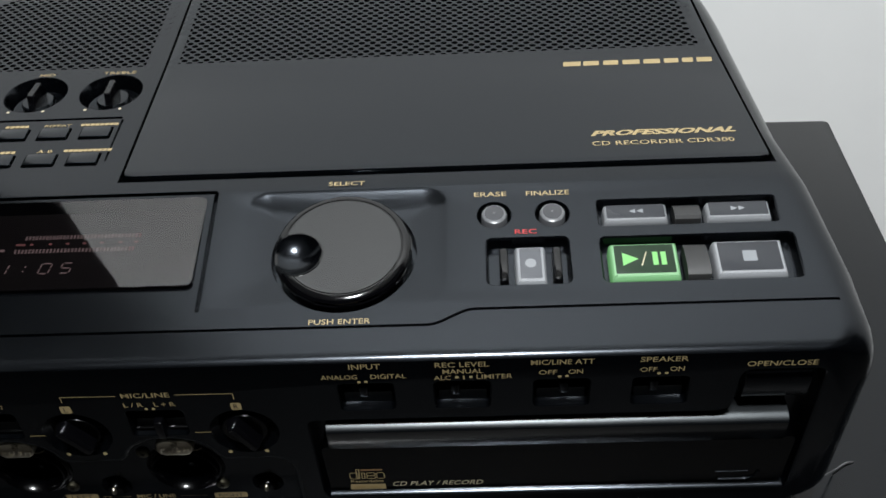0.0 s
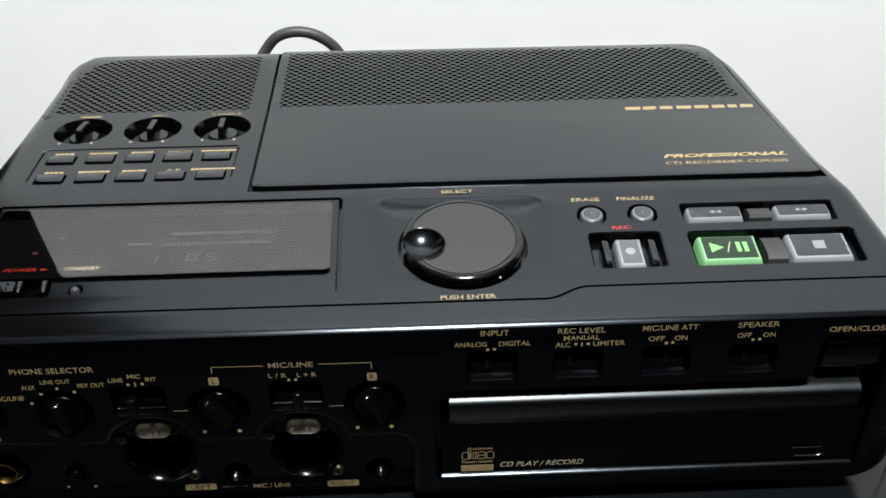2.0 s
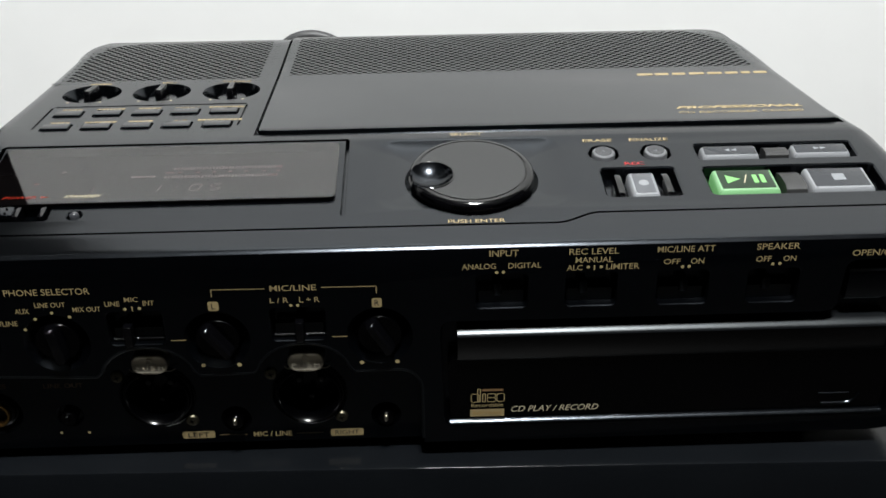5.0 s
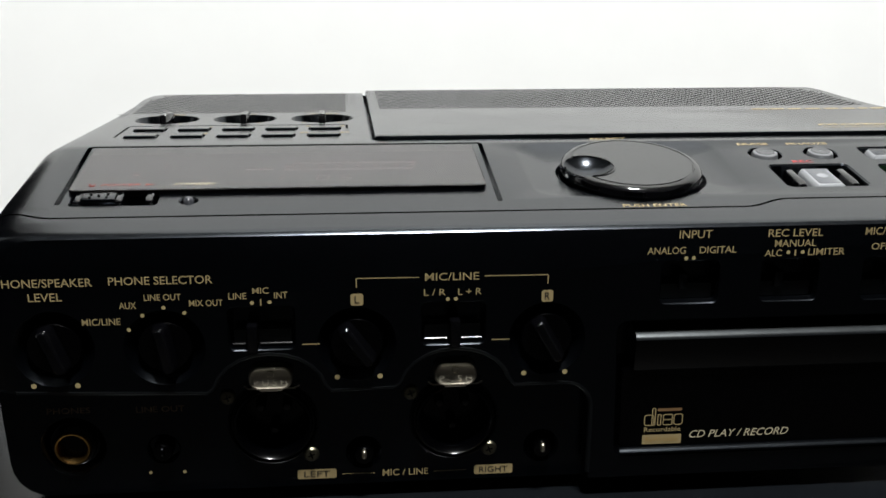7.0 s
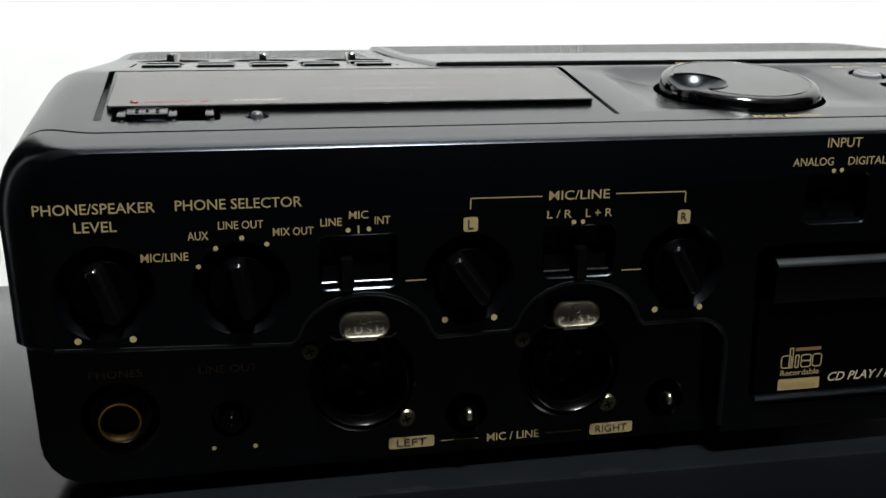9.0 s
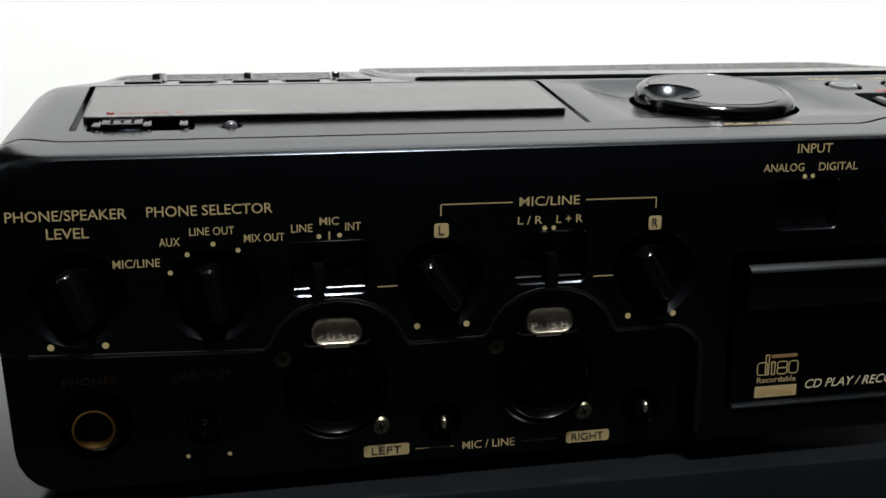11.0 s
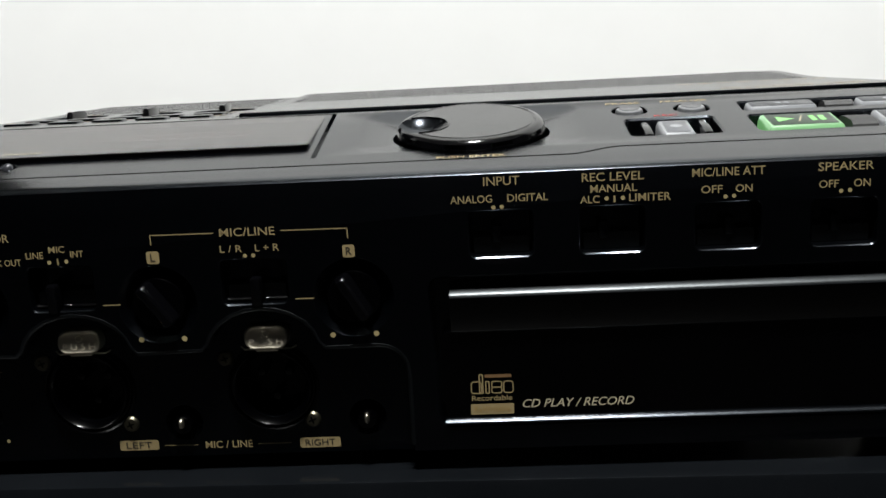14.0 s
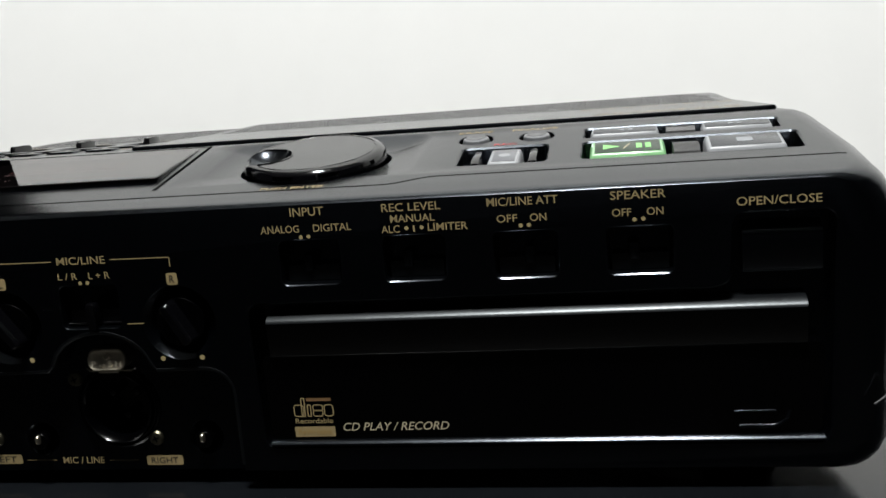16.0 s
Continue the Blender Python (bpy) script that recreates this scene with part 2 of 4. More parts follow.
box("wall_north_3", (-2.0, WALL_Y, ZF), (-1.15, WALL_Y + 0.12, 1.30), M_WALL, "white wall beyond a dark doorway", "wall")
# added to close the room; its dimness is in their colour
box("wall_back", (-2.0, 1.9, ZF), (2.2, 2.0, ZC), M_DIM, "wall of the room beyond, coloured dark to read as unlit", "wall")
box("wall_west", (-2.1, -2.6, ZF), (-2.0, 2.0, ZC), M_DIM, "unseen side wall, its dimness put into the colour", "wall")
box("wall_east", (2.2, -2.6, ZF), (2.3, 2.0, ZC), M_DIM, "unseen side wall, its dimness put into the colour", "wall")
box("wall_south", (-2.0, -2.7, ZF), (2.2, -2.6, ZC), M_DIM, "unseen wall of the room, its dimness put into the colour", "wall")

ceiling_lamp = empty("ceiling_lamp", "round white ceiling lamp, lit", "lamp", pose(0.08, -0.52, ZC))
bm = bmesh.new()
lathe(bm, [(0.05, 0.0), (0.21, -0.005), (0.215, -0.03), (0.20, -0.035)], 32)
part("lamp_base", bm, M_CEIL, ceiling_lamp)
bm = bmesh.new()
lathe(bm, [(0.195, -0.036), (0.19, -0.06), (0.15, -0.085), (0.05, -0.10)], 32)
part("diffuser", bm, M_GLOWLAMP, ceiling_lamp, "glowing white diffuser")


# ---- table ----
def make_table():
    t = empty("table", "black laminate table with scuffed edges", "table", pose(0, 0, ZF))
    m = pose(0, 0, -ZF, 0, 0, -1.4)
    bm = bmesh.new()
    x0, x1, y0, y1 = -0.42, 0.2275, -0.0010, 0.2540
    prism(bm, grow(rrect(x1 - x0, y1 - y0, 0.003, 3), 0), -0.022, 0.0, m, 0.0009, at=((x0 + x1) / 2, (y0 + y1) / 2))
    part("tabletop", bm, M_TABLE, t)
    bm = bmesh.new()
    prism(bm, rrect(x1 - x0 - 0.01, 0.016, 0.001, 1), -0.10, -0.0222, m, at=((x0 + x1) / 2, y0 + 0.0115))
    part("apron", bm, M_TABLE, t)
    for x in (x0 + 0.03, x1 - 0.03):
        for y in (y0 + 0.036, y1 - 0.03):
            bm = bmesh.new()
            prism(bm, rrect(0.034, 0.034, 0.003, 2), ZF, -0.0222, m, at=(x, y))
            part("leg", bm, M_TABLE, t)
    return t


make_table()

# ---- recorder ----
rec = empty("cd_recorder", "black plastic desktop disc recorder with gold lettering on a black table", "disc recorder", pose(0, 0, 0))
CX = -0.0040
STATIONS = (0.0, 0.0006, 0.0016, 0.0030, 0.0046, 0.0070, 0.0115, 0.018, 0.03, 0.05, 0.0618, 0.0638, 0.0658, 0.09, 0.11, 0.13, 0.15, 0.17, 0.185, 0.192, 0.198, 0.203, 0.207, 0.211, 0.2145, 0.2180, 0.2210, 0.2230)


def lerp(x, xs, ys):
    return float(np.interp(x, xs, ys))


def top_height(y):
    return lerp(y, (0, 0.0006, 0.0016, 0.0030, 0.0618, 0.0638, 0.0658, 0.203, 0.211, 0.2145, 0.2180, 0.2210, 0.2230),
                (0.0812, 0.0820, 0.0824, 0.08272, 0.0965, 0.0968, 0.09704, 0.1009, 0.1005, 0.0995, 0.0974, 0.0940, 0.0894))


def half_width(y):
    return lerp(y, (0, 0.0006, 0.0016, 0.0030, 0.0046, 0.0070, 0.0115, 0.03, 0.09, 0.147, 0.17, 0.185, 0.192, 0.198, 0.205, 0.211, 0.2145, 0.2180, 0.2210, 0.2230),
                (0.1637, 0.1655, 0.1674, 0.1691, 0.1703, 0.1713, 0.1720, 0.1712, 0.1655, 0.1630, 0.1618, 0.1606, 0.1597, 0.1584, 0.1558, 0.1518, 0.1476, 0.1414, 0.1328, 0.1220))


def rear(x, y):
    """How far the rear of the case is swept back and raised, more on its left."""
    s = max(0.0, min(1.0, (y - 0.146) / 0.062))
    s = s * s * (3 - 2 * s)
    return y + s * (-0.0010 - 0.014 * x), s * (0.0016 + 0.003 * x)


def section(y):
    """Outline of the case across the recorder at depth y, from the lower left round the top to the lower right."""
    w, h = half_width(y), top_height(y)
    low = 0.0046 + lerp(y, (0, 0.004), (0.0016, 0.0))
    half = []
    for i in range(6):
        t = math.pi / 2 * i / 5
        half.append((w - 0.0022 - 0.0105 * (1 - math.sin(t)), low + 0.0105 * (1 - math.cos(t))))
    half += [(w - 0.0012, 0.0386), (w - 0.0011, 0.0396), (w - 0.0004, 0.058)]
    s0 = h - 0.017
    for i in range(9):
        t = math.pi / 2 * i / 8
        half.append((w - 0.0122 * (1 - math.cos(t) ** 0.9 if i < 8 else 1), s0 + 0.017 * math.sin(t) ** 0.9))
    c = lerp(y, (0.0, 0.03, 0.09, 0.17, 0.20), (CX, -0.0046, -0.0080, -0.0086, -0.0095))
    e = lerp(y, (0.13, 0.185, 0.205, 0.223), (0.0, 0.0005, 0.004, 0.008))
    ring = [(c - x - e + (0.0017 if z < 0.039 else 0.0), z) for x, z in half] + [(c + x, z) for x, z in reversed(half)]
    skew = 0.014 * max(0.0, min(1.0, (y - 0.17) / 0.05))
    fade = max(0.0, 1 - y / 0.05)
    lean = lambda z: LEAN_F * (z - 0.0725) * fade if z < 0.0805 else LEAN_F * 0.0083 * max(0.0, 1 - y / 0.004)
    return [(x, rear(x, y)[0] - skew * x - lean(z), z + (rear(x, y)[1] if z > 0.06 else 0.0)) for x, z in ring]


base = bmesh.new()
stack(base, [section(y) for y in STATIONS])

# recesses in the front
cut_a, cut_b, cut_c = bmesh.new(), bmesh.new(), bmesh.new()


def arch_outline():
    """The recessed connector panel, with an arch over each round socket and a rounded corner at its end."""
    pts = [(-0.200, -0.02), (-0.0085, -0.02), (-0.0085, 0.028)]
    for i in range(1, 7):
        t = radians(90 * i / 6)
        pts.append((-0.0165 + 0.008 * math.cos(t), 0.0290 + 0.008 * math.sin(t)))
    for cx in (-0.0475, -0.0985):
        pts.append((cx + 0.0168, 0.0368))
        for i in range(11):
            t = radians(10 + 160 * i / 10)
            pts.append((cx + 0.0155 * math.cos(t), 0.0365 + 0.0118 * math.sin(t)))
        pts.append((cx - 0.0168, 0.0372))
    pts.append((-0.200, 0.0390))
    return pts


stack(cut_a, [[(x, y, z) for x, y in grow(arch_outline(), g)] for z, g in ((-0.006, -0.0006), (-0.0006, 0.0), (0.012, 0.0126 * 0.02))], FRONT)
def corner_run(pts, r, n=4):
    """An outline with all its corners rounded."""
    out = []
    for i, p in enumerate(pts):
        p, a, b = Vector(p), Vector(pts[i - 1]), Vector(pts[(i + 1) % len(pts)])
        k = min(r, (a - p).length / 2.2, (b - p).length / 2.2)
        s, e = p + (a - p).normalized() * k, p + (b - p).normalized() * k
        for j in range(n + 1):
            t = j / n
            q = s * (1 - t) ** 2 + p * 2 * t * (1 - t) + e * t * t
            out.append((q.x, q.y))
    return out


TRAY_OUT = corner_run([(-0.0012, 0.0132), (0.1498, 0.0132), (0.1515, 0.0735), (0.1272, 0.0735), (0.1262, 0.0562), (0.1225, 0.0545), (-0.0022, 0.0545)], 0.0036)
well(cut_a, TRAY_OUT, 0.0072, FRONT, 0.0005)
SWITCHES = ((0.0172, 0.0658, 0.0166, -0.0012), (0.0457, 0.0658, 0.0166, -0.0022), (0.0750, 0.0655, 0.0166, 0.0008), (0.1040, 0.0653, 0.0166, -0.0015),
            (-0.1000, 0.0556, 0.0176, -0.0026), (-0.0482, 0.0556, 0.0176, 0.0004))
for sx, sy, sw, _ in SWITCHES:
    well(cut_a, rrect(sw, 0.0122, 0.0016, 3), 0.0065, on(FRONT, sx, sy), 0.0003, draft=0.0008)
KNOBS = ((-0.1546, 0.0512, 20), (-0.1258, 0.0508, 10), (-0.0746, 0.0503, 36), (-0.0222, 0.0503, 30))
for kx, ky, _ in KNOBS:
    stack(cut_c, [[(x, y, z) for x, y in circle(r, 36)] for r, z in ((0.0074, -0.0062), (0.0076, -0.0030), (0.0100, -0.0009), (0.0104, -0.0004), (0.0114, 0.0006))], on(FRONT, kx, ky))

# round hollows in the connector panel
for hx, hy, r_in, r_out, deep in ((-0.0985, 0.0251, 0.0094, 0.0102, 0.0090), (-0.0472, 0.0246, 0.0094, 0.0102, 0.0090), (-0.0731, 0.0146, 0.0030, 0.0052, 0.0022),
                                  (-0.0215, 0.0146, 0.0030, 0.0052, 0.0022), (-0.1539, 0.0198, 0.0068, 0.0089, 0.0020), (-0.1293, 0.0180, 0.0042, 0.0046, 0.0020)):
    rim = 0.92 * (r_out - r_in)
    stack(cut_c, [[(x, y, z) for x, y in circle(r, 40)] for r, z in ((r_in - 0.0001, -deep), (r_in, -min(rim, deep - 0.0002)), (r_out, -0.0001), (r_out + 0.0008, 0.0008))], on(LOWER, hx, hy))

# recesses in the control deck
DISP = (-0.0950, 0.0468 * KD)
for x0, x1, y0, y1 in ((-0.1564, -0.1549, 0.0205, 0.0643), (-0.0340, -0.0326, 0.0182, 0.0643), (-0.1557, -0.0332, 0.0634, 0.0650)):
    well(cut_c if y0 > 0.03 else cut_a, rrect(x1 - x0, (y1 - y0) * KD, 0.0006, 2), 0.0026, on(DECK, (x0 + x1) / 2, (y0 + y1) / 2 * KD), 0.0001)
well(cut_b, rrect(0.0236, 0.0080, 0.0012, 3), 0.004, on(DECK, -0.1406, 0.0234 * KD), 0.0003)
well(cut_b, circle(0.0024, 20), 0.002, on(DECK, -0.1203, 0.0220 * KD), 0.0004)
dish = on(DECKR, 0.0097, 0.0437 * KD)
dr = lambda g, zf, zb: [(x, y, zf + (zb - zf) * (y / 0.046 + 0.5)) for x, y in rrect(0.0668 + 2 * g, 0.0462 + 2 * g, 0.009 + g, 8)]
stack(cut_a, [dr(-0.0135, -0.0003, -0.0033), dr(-0.0110, -0.0003, -0.0032), dr(-0.0075, -0.00025, -0.0026), dr(-0.0040, -0.0002, -0.0016), dr(-0.0016, -0.0001, -0.00066), dr(0.0, 0.0001, 0.0), dr(0.0012, 0.0012, 0.0012)], dish)
well(cut_b, circle(0.0228, 56), 0.0065, on(DECKR, 0.0098, 0.0405 * KD), 0.0004)
for bx in (0.0570, 0.0754):
    well(cut_c, circle(0.0053, 32), 0.006, on(DECKR, bx, 0.0528 * KD), 0.0003)
WELLS = ((0.0669, 0.0351, 0.0252, 0.0168, 0.0018), (0.1176, 0.0524, 0.0556, 0.0098, 0.0010), (0.1190, 0.0347, 0.0592, 0.0162, 0.0018))
for wx, wy, ww, wh, wr in WELLS:
    well(cut_c, rrect(ww, wh * KD, wr), 0.0044, on(DECKR, wx, wy * KD), 0.0005, draft=0.0006)


def seam(pts, half, depth):
    """Cutter for a narrow groove along a line on the deck."""
    left, right = [], []
    for i, p in enumerate(pts):
        d = (Vector(pts[min(i + 1, len(pts) - 1)]) - Vector(pts[max(i - 1, 0)])).normalized()
        left.append((p[0] - d.y * half, p[1] + d.x * half))
        right.append((p[0] + d.y * half, p[1] - d.x * half))
    line = right + left[::-1]
    return [[(x, y, z) for x, y in line] for z in (-depth, 0.0015)]


path = [(-0.1725, 0.0158 * KD)]
for i in range(9):
    t = i / 8
    path.append((-0.1680 + 0.0130 * t, (0.0156 - 0.0037 * (3 * t * t - 2 * t ** 3)) * KD))
path.append((0.0330, 0.0117 * KD))
for i in range(9):
    t = i / 8
    path.append((0.0360 + 0.0140 * t, (0.0117 + 0.0050 * (3 * t * t - 2 * t ** 3)) * KD))
path.append((0.1570, 0.0168 * KD))
stack(cut_c, seam(path, 0.00048, 0.0018), DECK)

# recesses in the top
LID_X0, LID_X1, LID_X1B, LID_Y0 = -0.0668, 0.1485, 0.1405, 0.0724


def lid_outline(g):
    pts = [(LID_X0, LID_Y0), (LID_X1, LID_Y0)] + [(LID_X1 + (LID_X1B - LID_X1) * (y - LID_Y0) / (0.188 - LID_Y0), y) for y in (0.12, 0.14, 0.155, 0.17, 0.188)]
    for i in range(1, 7):
        t = i / 6
        pts.append((LID_X1B - 0.020 * t * t, 0.188 + 0.0265 * (1 - (1 - t) ** 2)))
    pts += [(LID_X0, y) for y in (0.2147, 0.2, 0.185, 0.17, 0.155, 0.14, 0.12)]
    return grow(pts, g)


stack(cut_a, [[(x, rear(x, y)[0], z) for x, y in lid_outline(0.0014)] for z in (-0.0036, 0.014)], LIDP)
stack(cut_b, [[(x, rear(x, y)[0], z) for x, y in lid_outline(-0.004)] for z in (-0.010, -0.002)], LIDP)
TONE = (-0.1424, -0.1137, -0.0849)
for tx in TONE:
    stack(cut_b, [[(x, y * 1.06, z) for x, y in circle(r, 36)] for r, z in ((0.0062, -0.0075), (0.0100, -0.0055), (0.0114, -0.0008), (0.0120, 0.0004))], on(LIDP, tx, 0.1292))
BTN_X = (-0.1441, -0.1289, -0.1137, -0.0987, -0.0835)
for by, dx in ((0.1015, 0.0), (0.0853, -0.0002)):
    for bx in BTN_X:
        well(cut_c, rrect(0.0112, 0.0074, 0.0006, 2), 0.0045, on(LIDP, bx + dx, by), 0.0002)
well(cut_a, rrect(0.0762, 0.0012, 0.0005, 2), 0.0008, on(LIDP, -0.1143, 0.1112), 0.0001)
for gx in (-0.0758, -0.1528):
    well(cut_b, rrect(0.0008, 0.026, 0.0003, 2), 0.0007, on(LIDP, gx, 0.0970), 0.0001)


def left_grille_outline(g):
    pts = [(-0.1620, 0.1450), (-0.0738, 0.1450), (-0.0738, 0.2100), (-0.1420, 0.2095), (-0.1530, 0.2035), (-0.1590, 0.192), (-0.1610, 0.175)]
    return grow(pts, g)


stack(cut_b, [[(x, rear(x, y)[0], z) for x, y in left_grille_outline(-0.0022)] for z in (-0.0075, 0.01)], LIDP)
case_mesh = carve("case", base, [cut_a, cut_b, cut_c], M_BODY)
part("case", case_mesh, None, rec)

# lid
bm, cut = bmesh.new(), bmesh.new()
zl = lambda y: top_height(y) - (0.0952 + 0.028 * y) + 0.0012
rows_y = (LID_Y0, 0.0734, 0.0742, 0.0752, 0.0770, 0.09, 0.12, 0.15, 0.17, 0.188, 0.193, 0.198, 0.203, 0.206, 0.209, 0.212, 0.2142)


def lid_right(y):
    pts = lid_outline(0)[1:-7]
    return lerp(y, [p[1] for p in pts], [p[0] for p in pts])


rings = []
for i, y in enumerate(rows_y):
    x1, z = lid_right(y), zl(y)
    d, q = 0.0008, min(1.0, (y - LID_Y0) / 0.0028)
    inset = 0.0028 * (1 - math.sqrt(1 - (1 - q) ** 2))
    x1 -= inset
    left, yy = LID_X0 + inset, y
    rings.append([(left, yy, -0.0034), (x1, yy, -0.0034), (x1, yy, z - d - (0 if i else 0.0002)), (x1 - d * 0.3, yy, z - d * 0.3 - (0 if i else 0.0005)), (x1 - d, yy, z - (0 if i else 0.0010)),
                  (left + d, yy, z - (0 if i else 0.0010)), (left + d * 0.3, yy, z - d * 0.3 - (0 if i else 0.0005)), (left, yy, z - d - (0 if i else 0.0002))])
    if not i:
        rings.append([(px, LID_Y0 + 0.0004, pz + (0.0010 if k in (4, 5) else 0.0005 if k in (3, 6) else 0.0002 if k in (2, 7) else 0)) for k, (px, _, pz) in enumerate(rings[0])])
stack(bm, [[(x, rear(x, y)[0], z + rear(x, y)[1]) for x, y, z in ring] for ring in rings], LIDP)
GR = [(-0.0648, 0.1440), (0.1405, 0.1440), (0.1368, 0.187), (0.1290, 0.2020), (0.118, 0.2080), (-0.0648, 0.2095)]
stack(cut, [[(x, rear(x, y)[0], z) for x, y in grow(GR, -0.0022)] for z in (-0.01, 0.01)], LIDP)
lid = part("lid", carve("lid", bm, [cut], M_LID), None, rec, "smooth black lid of the disc recorder")


def inside(p, poly):
    hit = False
    for (ax, ay), (bx, by) in zip(poly, poly[1:] + poly[:1]):
        if (ay > p[1]) != (by > p[1]) and p[0] < (bx - ax) * (p[1] - ay) / (by - ay) + ax:
            hit = not hit
    return hit


def grille(outline, parent, mat, lift):
    """A plate with staggered round holes, whose cells are small diamonds."""
    verts, faces, pitch, row = [], [], 0.0043, 0.00215
    core = grow(outline, -0.0021)
    y, k = min(p[1] for p in outline), 0
    height = lambda px, py, down=0.0: (px, rear(px, py)[0], top_height(py) + rear(px, py)[1] + lift - down)
    while y < max(p[1] for p in outline):
        x = min(p[0] for p in outline) + (pitch / 2 if k % 2 else 0)
        while x < max(p[0] for p in outline):
            if inside((x, y), outline):
                solid = not inside((x, y), core)
                h = pitch / 2
                outer = [(x + h, y), (x + h / 2, y + row / 2), (x, y + row), (x - h / 2, y + row / 2), (x - h, y), (x - h / 2, y - row / 2), (x, y - row), (x + h / 2, y - row / 2)]
                o = len(verts)
                verts.extend(height(*p) for p in outer)
                if solid:
                    faces.append(tuple(range(o, o + 8)))
                else:
                    ring = [(x + 0.00132 * math.cos(radians(45 * i)), y + 0.00106 * math.sin(radians(45 * i))) for i in range(8)]
                    verts.extend(height(*p) for p in ring)
                    verts.extend(height(p[0], p[1], 0.0014) for p in ring)
                    for i in range(8):
                        j = (i + 1) % 8
                        faces.append((o + i, o + j, o + 8 + j, o + 8 + i))
                        faces.append((o + 8 + i, o + 8 + j, o + 16 + j, o + 16 + i))
            x += pitch
        y += row
        k += 1
    me = bpy.data.meshes.new("grille")
    me.from_pydata(verts, [], faces)
    me.materials.append(mat)
    ob = new("grille", me)
    ob.parent = parent
    return tagged(ob, "perforated black plastic grille with round holes", kind="stuff")


grille(GR, lid, M_LID, 0.00122)
grille(left_grille_outline(0.0), rec, M_BODY, 0.00002)

# feet
for fx, fy in ((-0.140, 0.035), (0.132, 0.035), (-0.130, 0.200), (0.122, 0.200)):
    bm = bmesh.new()
    lathe(bm, [(0.0075, 0.0), (0.009, 0.0008), (0.009, 0.0062)], 20)
    part("foot", bm, M_RUBBER, rec, m=pose(fx, fy, 0))


# ---- control deck ----
def display():
    """Smoked window, thicker at its front edge."""
    bm = bmesh.new()
    w, y0, y1 = 0.1182, 0.0268, 0.0624
    cx, cy, h = -0.0951, (y0 + y1) / 2 * KD, (y1 - y0) * KD
    rise = lambda y: 0.0014 - 0.0012 * (y / h + 0.5)
    out = rrect(w, h, 0.0022)
    stack(bm, [[(x, y, z) for x, y in grow(out, -0.0002)] for z in (-0.0005, -0.0002)][:1] + [[(x, y, rise(y) - 0.0004) for x, y in grow(out, -0.0002)]], on(DECK, cx, cy))
    win = part("display_window", bm, M_BOARD, rec, "smoked glossy display window with faint lit segments")
    bm = bmesh.new()
    skin = stack(bm, [[(x, y, -0.0003) for x, y in out], [(x, y, rise(y) - 0.0003) for x, y in out], [(x, y, rise(y)) for x, y in grow(out, -0.0003)]], on(DECK, cx, cy), caps=False)
    bm.faces.new(skin[-1])
    part("pane", bm, M_GLASS, win, "smoked acrylic pane")
    tilt = on(DECK, cx, cy) @ frame_of((0, 0, 0.0004), (1, 0, 0), (0, 1, -0.0012 / h))
    at = lambda x, y: (x - cx, (y * KD - cy))

    def bar(x0, x1, y, hh, mat=M_VFD, name="segment", slant=0.0):
        px0, py = at(x0, y)
        px1, _ = at(x1, y)
        print_shape([(px0 - slant, py - hh / 2), (px1 - slant, py - hh / 2), (px1 + slant, py + hh / 2), (px0 + slant, py + hh / 2)], tilt, mat, win, name)
    for row, (xa, xb, yy) in enumerate(((-0.0925, -0.0548, 0.0474), (-0.0948, -0.0560, 0.0421))):
        n = 34
        for i in range(n):
            x = xa + (xb - xa) * i / n
            bar(x, x + 0.00062, yy, 0.0017, M_VFDRED if i > 31 else M_VFD)
    bar(-0.1063, -0.0980, 0.0427, 0.0011)
    for i, x in enumerate((-0.0950, -0.0905, -0.0845, -0.0790, -0.0735, -0.0680, -0.0620, -0.0570)):
        bar(x, x + (0.003 if i == 0 else 0.0012), 0.0448, 0.0008, M_VFDRED)
    bars = {"0": "abcdef", "1": "bc", "5": "afgcd"}
    places = {"a": (0, 1, 1), "b": (1, 0.5, 0), "c": (1, -0.5, 0), "d": (0, -1, 1), "e": (-1, -0.5, 0), "f": (-1, 0.5, 0), "g": (0, 0, 1)}
    for digit, x in (("1", -0.0968), ("0", -0.0832), ("5", -0.0766), ("1", -0.1190)):
        px, py = at(x, 0.0352)
        for key in bars[digit]:
            ox, oy, flat = places[key]
            w_, h_ = (0.0023, 0.0005) if flat else (0.0005, 0.0016)
            cx_, cy_ = px + ox * 0.0016 + oy * 0.0004, py + oy * 0.0020
            lean_ = 0.0 if flat else 0.00016
            print_shape([(cx_ - w_ / 2 - lean_, cy_ - h_ / 2), (cx_ + w_ / 2 - lean_, cy_ - h_ / 2), (cx_ + w_ / 2 + lean_, cy_ + h_ / 2), (cx_ - w_ / 2 + lean_, cy_ + h_ / 2)], tilt, M_VFD, win, "segment")
    for oy in (-0.0009, 0.0009):
        px, py = at(-0.0898, 0.0352)
        print_shape(rrect(0.0006, 0.0006, 0.0001, 1), tilt, M_VFD, win, "segment", px + oy * 0.2, py + oy)
    px, py = at(-0.1296, 0.0468)
    print_shape([(-0.0011, -0.0009), (0.0012, 0), (-0.0011, 0.0009)], tilt, M_VFD, win, "arrow_mark", px, py)
    px, py = at(-0.1374, 0.0395)
    print_shape(rrect(0.0020, 0.0011, 0.0003), tilt, M_VFDRED, win, "segment", px, py)
    tilt = tilt @ pose(0, 0, 0.0004)
    px, py = at(-0.1402, 0.0308)
